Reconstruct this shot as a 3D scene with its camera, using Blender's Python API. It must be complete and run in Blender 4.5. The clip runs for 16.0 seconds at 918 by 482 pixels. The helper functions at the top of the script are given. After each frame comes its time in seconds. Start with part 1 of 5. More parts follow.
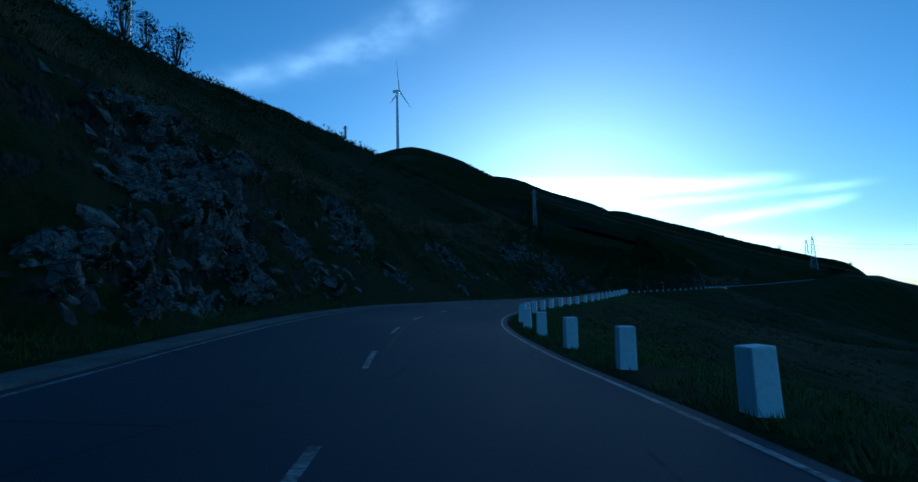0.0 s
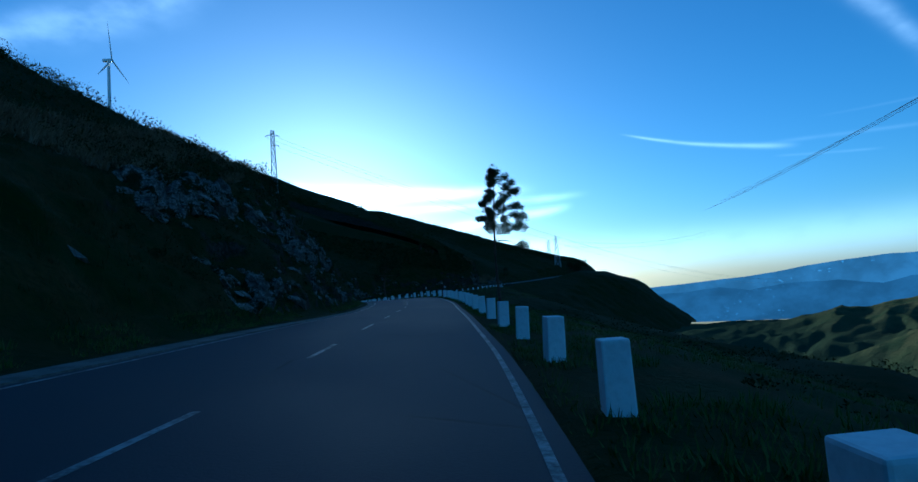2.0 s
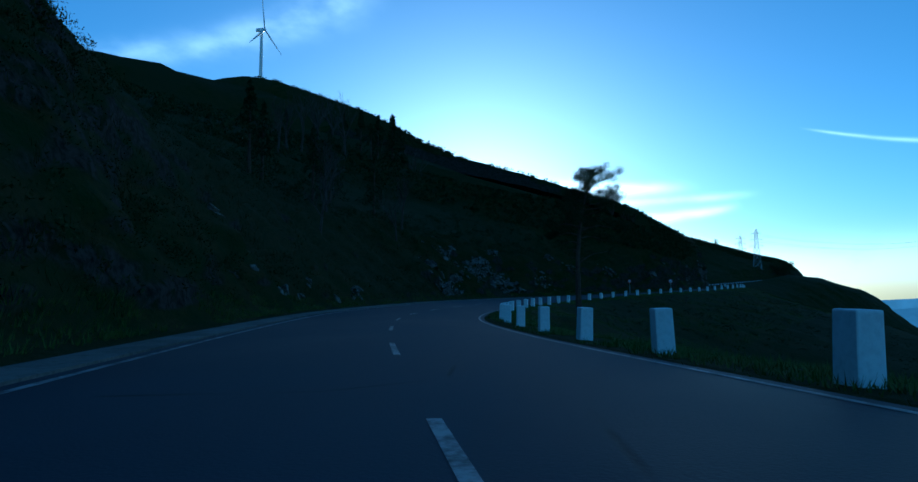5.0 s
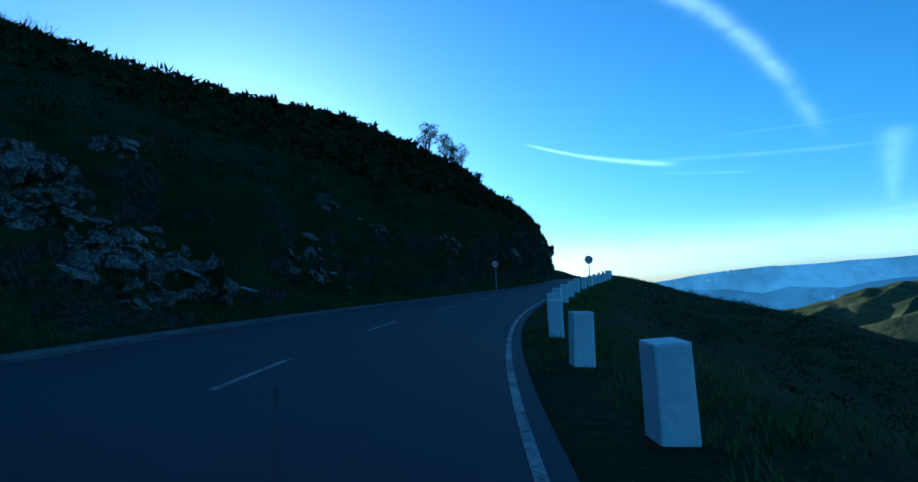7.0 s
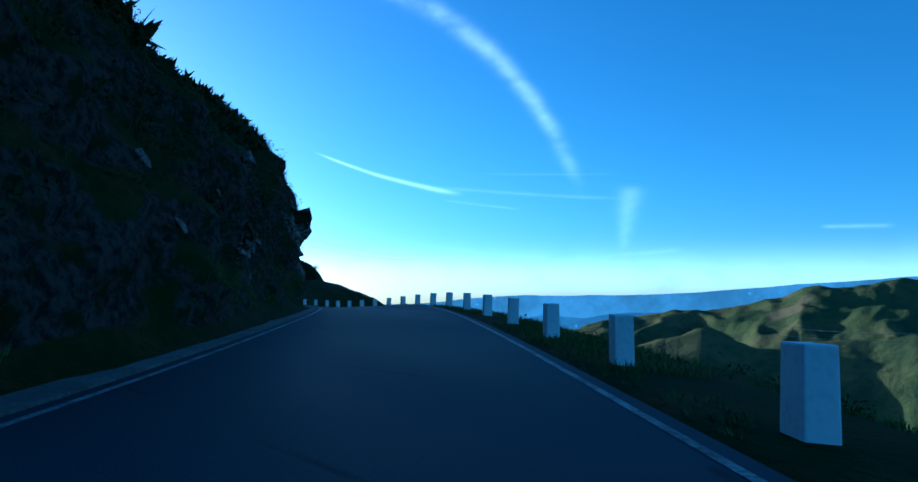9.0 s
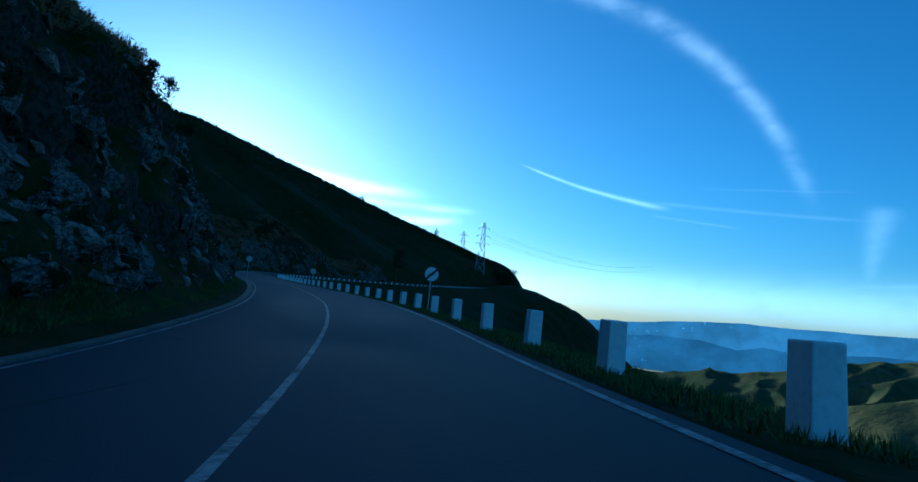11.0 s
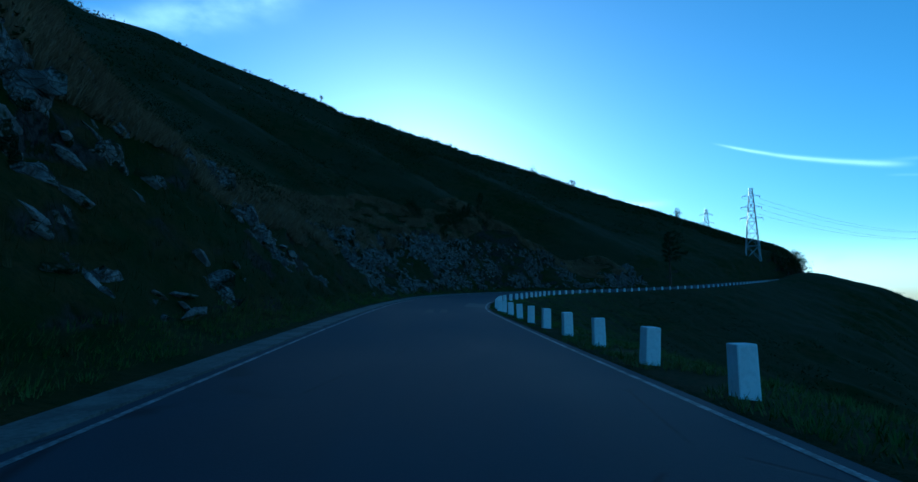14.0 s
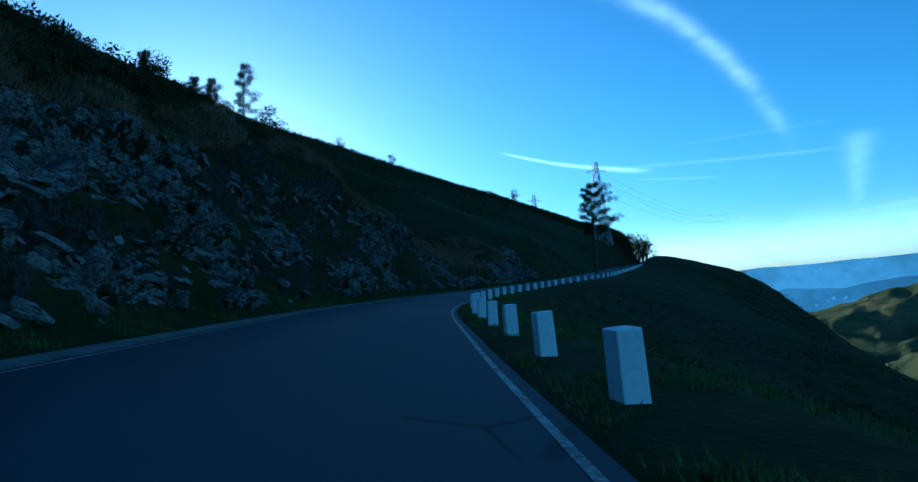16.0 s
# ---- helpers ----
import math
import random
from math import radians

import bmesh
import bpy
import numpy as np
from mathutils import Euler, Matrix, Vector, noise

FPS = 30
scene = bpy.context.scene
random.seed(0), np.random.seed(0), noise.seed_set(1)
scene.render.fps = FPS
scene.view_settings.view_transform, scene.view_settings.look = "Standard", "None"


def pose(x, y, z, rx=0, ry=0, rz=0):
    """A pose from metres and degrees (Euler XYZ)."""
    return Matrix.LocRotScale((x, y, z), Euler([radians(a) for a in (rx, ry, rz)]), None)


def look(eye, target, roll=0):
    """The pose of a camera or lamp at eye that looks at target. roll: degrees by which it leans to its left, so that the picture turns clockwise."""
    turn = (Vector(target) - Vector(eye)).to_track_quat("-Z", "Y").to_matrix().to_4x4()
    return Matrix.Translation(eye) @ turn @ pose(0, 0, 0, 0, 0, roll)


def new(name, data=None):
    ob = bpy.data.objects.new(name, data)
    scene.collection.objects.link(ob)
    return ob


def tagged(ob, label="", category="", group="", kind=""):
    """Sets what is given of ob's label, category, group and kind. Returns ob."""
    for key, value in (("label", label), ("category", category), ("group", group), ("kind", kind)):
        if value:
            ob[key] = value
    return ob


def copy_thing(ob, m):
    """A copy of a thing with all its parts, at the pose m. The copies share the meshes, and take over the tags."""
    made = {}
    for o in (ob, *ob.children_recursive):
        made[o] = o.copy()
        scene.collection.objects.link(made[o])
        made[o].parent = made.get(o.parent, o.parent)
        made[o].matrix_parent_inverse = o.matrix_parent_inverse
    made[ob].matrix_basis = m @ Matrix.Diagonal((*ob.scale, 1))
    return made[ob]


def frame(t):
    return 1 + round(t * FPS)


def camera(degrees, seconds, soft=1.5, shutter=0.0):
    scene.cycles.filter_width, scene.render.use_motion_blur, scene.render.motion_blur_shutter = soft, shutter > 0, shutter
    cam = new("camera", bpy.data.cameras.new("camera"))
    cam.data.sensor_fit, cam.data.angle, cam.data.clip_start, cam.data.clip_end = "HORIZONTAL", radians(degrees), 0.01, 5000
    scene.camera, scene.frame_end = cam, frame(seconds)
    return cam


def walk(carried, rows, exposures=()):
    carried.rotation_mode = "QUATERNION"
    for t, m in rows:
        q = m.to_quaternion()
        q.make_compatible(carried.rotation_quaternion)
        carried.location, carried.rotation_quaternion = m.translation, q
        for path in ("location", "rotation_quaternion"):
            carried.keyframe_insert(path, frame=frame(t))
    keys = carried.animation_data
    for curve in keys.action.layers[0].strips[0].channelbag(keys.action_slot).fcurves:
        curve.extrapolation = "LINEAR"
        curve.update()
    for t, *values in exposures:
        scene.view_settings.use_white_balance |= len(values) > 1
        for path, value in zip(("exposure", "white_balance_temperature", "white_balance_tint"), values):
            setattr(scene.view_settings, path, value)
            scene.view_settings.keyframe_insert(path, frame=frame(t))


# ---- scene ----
# The camera rides along a mountain road: seconds, place, yaw to the left of north, pitch, lean.
RIDE = [
    (0, -37.05, -350.00, -0.48, 17.03, 5.24, -1.41),
    (0.5, -41.24, -336.71, -0.40, 11.82, 4.96, -4.08),
    (1, -43.84, -323.71, -0.40, 5.16, 4.13, -5.48),
    (1.5, -44.81, -310.52, -0.41, -1.64, 4.19, -4.67),
    (2, -44.33, -296.70, -0.28, -6.63, 4.72, -4.15),
    (2.5, -43.35, -282.84, -0.20, -7.92, 4.75, -2.16),
    (3, -42.46, -268.67, -0.13, -6.74, 4.69, -0.99),
    (3.5, -42.29, -253.90, -0.01, -1.59, 4.98, 2.51),
    (4, -43.49, -239.40, -0.11, 4.39, 5.04, 2.17),
    (4.5, -45.88, -225.03, -0.26, 7.98, 4.98, 0.94),
    (5, -48.72, -210.78, -0.42, 7.97, 4.81, -0.37),
    (5.5, -51.11, -196.51, -0.56, 4.42, 4.49, -1.88),
    (6, -52.44, -182.18, -0.61, -0.51, 4.09, -3.35),
    (6.5, -52.00, -167.95, -0.59, -7.52, 3.94, -2.63),
    (7, -49.67, -153.50, -0.61, -16.31, 4.32, -2.72),
    (7.5, -45.27, -139.76, -0.40, -25.65, 5.50, -1.97),
    (8, -39.21, -127.52, -0.17, -32.35, 6.03, 0.49),
    (8.5, -32.21, -115.85, 0.01, -36.66, 5.94, 2.20),
    (9, -24.98, -104.79, 0.22, -37.33, 5.49, 1.42),
    (9.5, -18.13, -93.70, 0.52, -33.89, 5.14, 0.74),
    (10, -12.03, -82.18, 0.76, -29.55, 5.01, 1.30),
    (10.5, -7.00, -70.04, 0.42, -23.25, 5.07, 3.54),
    (11, -3.21, -57.23, -0.34, -17.80, 5.29, 6.55),
    (11.5, -0.66, -44.39, -0.27, -11.92, 5.27, 6.05),
    (12, 0.83, -30.91, -0.18, -6.78, 5.07, 5.11),
    (12.5, 1.07, -16.58, -0.08, -2.41, 4.99, 3.89),
    (13, 0.14, -0.94, -0.01, 0.01, 5.07, 2.14),
    (13.5, -1.33, 14.86, 0.04, 1.05, 5.01, 0.90),
    (14, -2.77, 29.49, 0.24, 0.82, 4.93, 0.43),
    (14.5, -4.02, 45.77, 0.35, -0.58, 4.87, 0.01),
    (15, -4.18, 62.69, 0.36, -5.05, 4.96, -1.55),
    (15.5, -2.64, 78.96, 0.35, -11.39, 4.90, -3.88),
    (16, 0.49, 95.84, 0.56, -18.58, 5.05, -3.91),
]


def ride_pose(x, y, z, yaw, pitch, lean):
    a, b = radians(yaw), radians(pitch)
    ahead = Vector((-math.sin(a) * math.cos(b), math.cos(a) * math.cos(b), math.sin(b)))
    eye = Vector((x, y, z))
    return look(eye, eye + ahead * 10, lean)


cam = camera(76.2, 16.0, 1.5)
walk(cam, [(row[0], ride_pose(*row[1:])) for row in RIDE],
     ((0.0, -0.05, 4400, -11), (1.0, 0.14, 4450, -12), (2.0, 0.05, 4300, -9), (3.7, 0.05, 4250, -10), (6.0, 0.6, 4650, -16), (7.0, 0.65, 4400, -12), (8.0, 0.7, 4250, -9), (8.7, 0.7, 4250, -9),
      (11.0, 0.25, 4250, -14), (12.5, 0.25, 4300, -16), (13.5, 0.4, 4400, -17), (14.5, 0.6, 4500, -17), (16.0, 0.7, 4450, -16)))

# ---- light: a low sun behind the ridge, open sky ----
SUN_AZ, SUN_EL = 6.0, 7.8          # degrees to the left of north, above the horizon
world = bpy.data.worlds.new("world")
scene.world = world
world.use_nodes = True
wt = world.node_tree
for n in list(wt.nodes):
    wt.nodes.remove(n)


class Net:
    """Short hand for building node trees."""

    def __init__(self, tree):
        self.t = tree

    def node(self, kind, **values):
        n = self.t.nodes.new(kind)
        for k, v in values.items():
            setattr(n, k, v)
        return n

    def link(self, a, b):
        self.t.links.new(a, b)

    def put(self, socket, v):
        if isinstance(v, bpy.types.NodeSocket):
            self.link(v, socket)
        else:
            socket.default_value = v

    def math(self, op, a, b=0.0, c=0.0):
        n = self.node("ShaderNodeMath", operation=op)
        for s, v in zip(n.inputs, (a, b, c)):
            self.put(s, v)
        return n.outputs[0]

    def mix(self, f, a, b):
        n = self.node("ShaderNodeMix", data_type="RGBA")
        self.put(n.inputs[0], f)
        for s, v in ((n.inputs[6], a), (n.inputs[7], b)):
            self.put(s, v if isinstance(v, bpy.types.NodeSocket) else (*v, 1.0))
        return n.outputs[2]

    def noise(self, vec, scale, detail=4.0, rough=0.55, dist=0.0):
        n = self.node("ShaderNodeTexNoise")
        self.put(n.inputs["Vector"], vec)
        n.inputs["Scale"].default_value, n.inputs["Detail"].default_value = scale, detail
        n.inputs["Roughness"].default_value, n.inputs["Distortion"].default_value = rough, dist
        return n.outputs[0]

    def ramp(self, f, lo, hi, a=0.0, b=1.0):
        n = self.node("ShaderNodeMapRange", interpolation_type="SMOOTHSTEP")
        for s, v in zip(n.inputs, (f, lo, hi, a, b)):
            self.put(s, v)
        return n.outputs[0]

    def stretch(self, vec, scale, rot=(0, 0, 0)):
        n = self.node("ShaderNodeMapping")
        self.put(n.inputs[0], vec)
        n.inputs[2].default_value, n.inputs[3].default_value = rot, scale
        return n.outputs[0]


def sky_world():
    w = Net(wt)
    sky = w.node("ShaderNodeTexSky", sky_type="NISHITA", sun_disc=False)
    sky.sun_elevation, sky.sun_rotation = radians(SUN_EL), radians(-SUN_AZ)
    sky.altitude, sky.air_density, sky.dust_density, sky.ozone_density = 900, 1.0, 1.15, 4.0
    way = w.node("ShaderNodeTexCoord").outputs["Generated"]
    sep = w.node("ShaderNodeSeparateXYZ")
    w.link(way, sep.inputs[0])
    x, y, z = sep.outputs
    az = w.math("MULTIPLY", w.math("ARCTAN2", w.math("MULTIPLY", x, -1.0), y), 57.2958)
    el = w.math("MULTIPLY", w.math("ARCSINE", z), 57.2958)
    flat = w.node("ShaderNodeCombineXYZ")
    w.link(az, flat.inputs[0]), w.link(el, flat.inputs[1])
    flat = flat.outputs[0]
    wob = w.math("MULTIPLY", w.math("SUBTRACT", w.noise(flat, 0.16, 3.0), 0.5), 3.0)
    grain = w.noise(w.stretch(flat, (0.5, 0.9, 1), (0, 0, 0.5)), 0.45, 5.0, 0.5)

    def streak(a0, e0, a1, e1, width0, width1, power, fray=0.5, wobble=0.3, bend=0.0):
        """A band of thin cloud from one direction to another."""
        da, de = a1 - a0, e1 - e0
        ln = math.hypot(da, de)
        pa, pe = w.math("SUBTRACT", az, a0), w.math("SUBTRACT", el, e0)
        u = w.math("DIVIDE", w.math("ADD", w.math("MULTIPLY", pa, da / ln), w.math("MULTIPLY", pe, de / ln)), ln)
        v = w.math("ADD", w.math("MULTIPLY", pa, -de / ln), w.math("MULTIPLY", pe, da / ln))
        v = w.math("ADD", v, w.math("MULTIPLY", wob, wobble))
        if bend:
            v = w.math("ADD", v, w.math("MULTIPLY", w.math("MULTIPLY", u, w.math("SUBTRACT", 1.0, u)), bend))
        wid = w.math("MULTIPLY_ADD", u, width1 - width0, width0)
        q = w.math("DIVIDE", v, wid)
        body = w.math("EXPONENT", w.math("MULTIPLY", w.math("MULTIPLY", q, q), -1.0))
        ends = w.math("MULTIPLY", w.ramp(u, -0.12, 0.12), w.ramp(u, 1.12, 0.85))
        soft = w.ramp(grain, 0.25 - 0.3 * (1 - fray), 0.85 - 0.3 * (1 - fray), 0.25 - 0.2 * fray, 1.0)
        return w.math("MULTIPLY", w.math("MULTIPLY", body, ends), w.math("MULTIPLY", soft, power))

    bands = [
        streak(-24.0, 13.05, -36.5, 10.2, 0.10, 0.22, 0.40, 0.2, 0.06, -1.1),
        streak(-36.2, 10.6, -52.0, 9.7, 0.16, 0.14, 0.07, 0.3, 0.05),
        streak(-36.1, 9.4, -43.0, 8.7, 0.10, 0.10, 0.07, 0.3, 0.05),
        streak(-40.0, 12.1, -51.6, 12.0, 0.10, 0.10, 0.035, 0.4, 0.05),
        streak(-52.0, 4.3, -58.0, 4.8, 0.16, 0.2, 0.06, 0.4, 0.05),
        streak(-25.0, 29.2, -48.3, 12.7, 0.8, 0.75, 0.30, 0.8, 0.3, 15.8),
        streak(-53.8, 10.6, -53.0, 5.2, 1.25, 0.4, 0.17, 0.6, 0.3),
        streak(41.0, 19.2, 17.0, 27.5, 0.9, 1.7, 0.38, 0.8, 0.35, -2.5),
        streak(14.0, 10.2, -12.0, 9.2, 0.8, 0.5, 1.0, 0.35, 0.2),
        streak(-1.0, 8.0, -18.0, 8.2, 0.35, 0.3, 0.5, 0.4, 0.2),
        streak(-6.0, 5.9, -17.0, 7.2, 0.55, 0.35, 0.8, 0.4, 0.2),
        streak(-6.5, 4.6, -17.0, 3.4, 0.5, 0.6, 0.5, 0.5, 0.2),
        streak(-69.5, 6.6, -74.0, 6.5, 0.14, 0.16, 0.16, 0.3, 0.05),
    ]
    mist = streak(0.0, 2.0, -95.0, 2.6, 1.7, 2.1, 0.36, 0.0, 0.1)
    total = bands[0]
    for b in bands[1:]:
        total = w.math("ADD", total, b)
    # thin cloud scatters most of its light near the sun
    sa, se = radians(SUN_AZ), radians(SUN_EL)
    dot = w.node("ShaderNodeVectorMath", operation="DOT_PRODUCT")
    w.link(way, dot.inputs[0])
    dot.inputs[1].default_value = (-math.sin(sa) * math.cos(se), math.cos(sa) * math.cos(se), math.sin(se))
    near = w.math("POWER", w.math("MAXIMUM", dot.outputs["Value"], 0.0), 60.0)
    glow = w.math("MULTIPLY_ADD", near, 14.0, 6.0)
    add = w.node("ShaderNodeVectorMath", operation="SCALE")
    add.inputs[0].default_value = (1.0, 1.0, 1.0)
    w.link(w.math("MULTIPLY", total, glow), add.inputs["Scale"])
    veil = w.node("ShaderNodeVectorMath", operation="SCALE")
    veil.inputs[0].default_value = (0.92, 1.0, 1.18)
    w.link(w.math("MULTIPLY", mist, glow), veil.inputs["Scale"])
    cloud = w.node("ShaderNodeVectorMath", operation="ADD")
    w.link(add.outputs[0], cloud.inputs[0]), w.link(veil.outputs[0], cloud.inputs[1])
    both = w.node("ShaderNodeVectorMath", operation="ADD")
    w.link(sky.outputs[0], both.inputs[0]), w.link(cloud.outputs[0], both.inputs[1])
    bg = w.node("ShaderNodeBackground")
    w.link(both.outputs[0], bg.inputs[0])
    bg.inputs[1].default_value = 0.14
    w.link(bg.outputs[0], w.node("ShaderNodeOutputWorld").inputs[0])


sky_world()
sun = new("sun", bpy.data.lights.new("sun", "SUN"))
sun.data.energy, sun.data.angle, sun.data.color = 4.2, radians(0.5), (1.0, 0.86, 0.68)
_a, _e = radians(SUN_AZ), radians(SUN_EL)
_to_sun = Vector((-math.sin(_a) * math.cos(_e), math.cos(_a) * math.cos(_e), math.sin(_e)))
sun.matrix_world = look(_to_sun * 900, (0, 0, 0))


# ---- materials ----
# earth, leaves and broken stone hardly shine
GLOSS = {"hillside": 0.03, "far_hills": 0.0, "rock": 0.1, "rock_slab": 0.1, "scrub_leaves": 0.06, "grass_blades": 0.1, "dry_grass": 0.08, "bank_grass": 0.06, "pine_needles": 0.08,
         "pine_bark": 0.1, "bare_twigs": 0.1, "asphalt": 0.12, "asphalt_patch": 0.2, "asphalt_pale": 0.2, "concrete": 0.15, "whitewash": 0.2}


def material(name, build):
    m = bpy.data.materials.new(name)
    m.use_nodes = True
    m.node_tree.nodes.clear()
    w = Net(m.node_tree)
    p = w.node("ShaderNodeBsdfPrincipled")
    w.link(p.outputs[0], w.node("ShaderNodeOutputMaterial").inputs[0])
    p.inputs["Roughness"].default_value = 0.8
    here = w.node("ShaderNodeTexCoord").outputs["Object"]
    build(w, p, here)
    p.inputs["Specular IOR Level"].default_value = GLOSS.get(name, 0.3)
    return m


def bump(w, p, height, strength=0.5, distance=0.05):
    b = w.node("ShaderNodeBump")
    b.inputs["Strength"].default_value, b.inputs["Distance"].default_value = strength, distance
    w.link(height, b.inputs["Height"])
    w.link(b.outputs[0], p.inputs["Normal"])


def two_tone(name, a, b, scale, rough=0.8, fine=None, relief=0.4, depth=0.02, metal=0.0, lo=0.35, hi=0.65):
    def build(w, p, here):
        big, small = w.noise(here, scale, 5.0), w.noise(here, fine or scale * 9, 4.0)
        f = w.math("MULTIPLY_ADD", small, 0.5, w.math("MULTIPLY", big, 0.5))
        w.link(w.mix(w.ramp(f, lo, hi), a, b), p.inputs["Base Color"])
        p.inputs["Metallic"].default_value = metal
        w.link(w.ramp(small, 0.3, 0.7, rough - 0.1, min(rough + 0.1, 1.0)), p.inputs["Roughness"])
        bump(w, p, f, relief, depth)
    return material(name, build)


def asphalt_build(w, p, here):
    stains = w.noise(w.stretch(here, (1, 0.35, 1)), 0.22, 4.0, 0.6)
    grit = w.noise(here, 38.0, 3.0)
    cracks = w.node("ShaderNodeTexVoronoi", feature="DISTANCE_TO_EDGE")
    w.put(cracks.inputs["Vector"], w.stretch(here, (1, 0.5, 1)))
    cracks.inputs["Scale"].default_value = 0.28
    crack = w.ramp(cracks.outputs["Distance"], 0.012, 0.0)
    crack = w.math("MULTIPLY", crack, w.ramp(w.noise(here, 0.5), 0.5, 0.62))
    c = w.mix(w.ramp(stains, 0.35, 0.66), (0.018, 0.023, 0.032), (0.044, 0.052, 0.065))
    c = w.mix(w.math("MULTIPLY", grit, 0.25), c, (0.055, 0.061, 0.072))
    c = w.mix(w.math("MULTIPLY", crack, 0.75), c, (0.014, 0.014, 0.015))
    w.link(c, p.inputs["Base Color"])
    w.link(w.ramp(stains, 0.3, 0.7, 0.62, 0.82), p.inputs["Roughness"])
    bump(w, p, w.math("SUBTRACT", grit, crack), 0.35, 0.012)


def ground_build(w, p, here):
    """Rock where it is steep, dry grass and dark scrub where it is not."""
    norm = w.node("ShaderNodeNewGeometry").outputs["Normal"]
    sep = w.node("ShaderNodeSeparateXYZ")
    w.link(norm, sep.inputs[0])
    big, mid, fine = w.noise(here, 0.045, 4.0), w.noise(here, 0.5, 5.0), w.noise(here, 5.0, 5.0, 0.65)
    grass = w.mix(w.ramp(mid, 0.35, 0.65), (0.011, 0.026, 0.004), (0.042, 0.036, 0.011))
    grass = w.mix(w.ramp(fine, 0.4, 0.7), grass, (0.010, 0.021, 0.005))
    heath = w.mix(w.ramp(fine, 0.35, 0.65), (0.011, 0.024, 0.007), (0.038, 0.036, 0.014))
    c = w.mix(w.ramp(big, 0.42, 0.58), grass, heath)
    v = w.node("ShaderNodeTexVoronoi", feature="F1")
    w.put(v.inputs["Vector"], w.stretch(here, (1, 1, 0.7)))
    v.inputs["Scale"].default_value = 1.1
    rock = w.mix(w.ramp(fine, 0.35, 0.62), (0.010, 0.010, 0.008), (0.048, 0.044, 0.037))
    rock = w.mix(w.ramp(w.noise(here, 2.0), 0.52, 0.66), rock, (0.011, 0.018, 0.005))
    steep = w.math("SUBTRACT", 1.0, sep.outputs[2])
    steep = w.math("ADD", steep, w.math("MULTIPLY", w.math("SUBTRACT", mid, 0.5), 0.55))
    f = w.ramp(steep, 0.52, 0.66)
    w.link(w.mix(f, c, rock), p.inputs["Base Color"])
    p.inputs["Roughness"].default_value = 0.92
    h = w.math("ADD", w.math("MULTIPLY", fine, 0.5), w.math("MULTIPLY", v.outputs["Distance"], w.math("MULTIPLY", f, 1.1)))
    bump(w, p, h, 0.7, 0.18)


def rock_build(w, p, here):
    """Grey schist: tilted cracks, lichen and moss in the joints."""
    tone, fine = w.noise(here, 0.9, 5.0, 0.6), w.noise(here, 9.0, 4.0, 0.65)
    lean = w.stretch(here, (0.8, 0.8, 1.5), (0.5, 0.6, 0.0))
    gaps = []
    for scale, wide in ((1.1, 0.05), (3.2, 0.07)):
        v = w.node("ShaderNodeTexVoronoi", feature="DISTANCE_TO_EDGE")
        w.put(v.inputs["Vector"], lean)
        v.inputs["Scale"].default_value = scale
        gaps.append(w.ramp(v.outputs["Distance"], wide, 0.0))
    gap = w.math("MAXIMUM", gaps[0], w.math("MULTIPLY", gaps[1], 0.7))
    c = w.mix(w.ramp(tone, 0.35, 0.65), (0.07, 0.067, 0.06), (0.38, 0.36, 0.325))
    c = w.mix(w.ramp(fine, 0.44, 0.62), c, (0.075, 0.072, 0.063))
    c = w.mix(w.ramp(w.noise(here, 0.9, 5.0, 0.7), 0.49, 0.57), c, (0.016, 0.022, 0.007))
    c = w.mix(w.math("MULTIPLY", gap, 0.5), c, (0.010, 0.011, 0.008))
    w.link(c, p.inputs["Base Color"])
    p.inputs["Roughness"].default_value = 0.9
    bump(w, p, w.math("SUBTRACT", w.math("ADD", tone, w.math("MULTIPLY", fine, 0.5)), w.math("MULTIPLY", gap, 0.4)), 0.9, 0.12)


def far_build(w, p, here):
    """Heath and pasture on far slopes: olive, brown and dark woods, lifted in place of haze."""
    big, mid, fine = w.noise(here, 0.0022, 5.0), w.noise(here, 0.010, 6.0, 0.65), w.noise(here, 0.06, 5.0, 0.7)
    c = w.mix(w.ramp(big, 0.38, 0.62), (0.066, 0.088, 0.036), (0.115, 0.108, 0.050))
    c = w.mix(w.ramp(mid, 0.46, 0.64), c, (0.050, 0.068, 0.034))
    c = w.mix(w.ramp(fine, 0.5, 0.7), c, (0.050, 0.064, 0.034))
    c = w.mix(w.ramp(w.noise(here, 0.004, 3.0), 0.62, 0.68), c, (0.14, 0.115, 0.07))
    # low ground painted a darker green, in place of the valley's shade
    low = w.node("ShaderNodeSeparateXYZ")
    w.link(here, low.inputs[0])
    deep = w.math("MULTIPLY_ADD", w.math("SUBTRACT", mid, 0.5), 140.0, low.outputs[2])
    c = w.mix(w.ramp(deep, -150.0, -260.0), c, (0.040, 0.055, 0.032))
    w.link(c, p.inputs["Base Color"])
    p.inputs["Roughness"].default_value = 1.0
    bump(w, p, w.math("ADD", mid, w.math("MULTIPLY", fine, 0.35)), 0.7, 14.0)


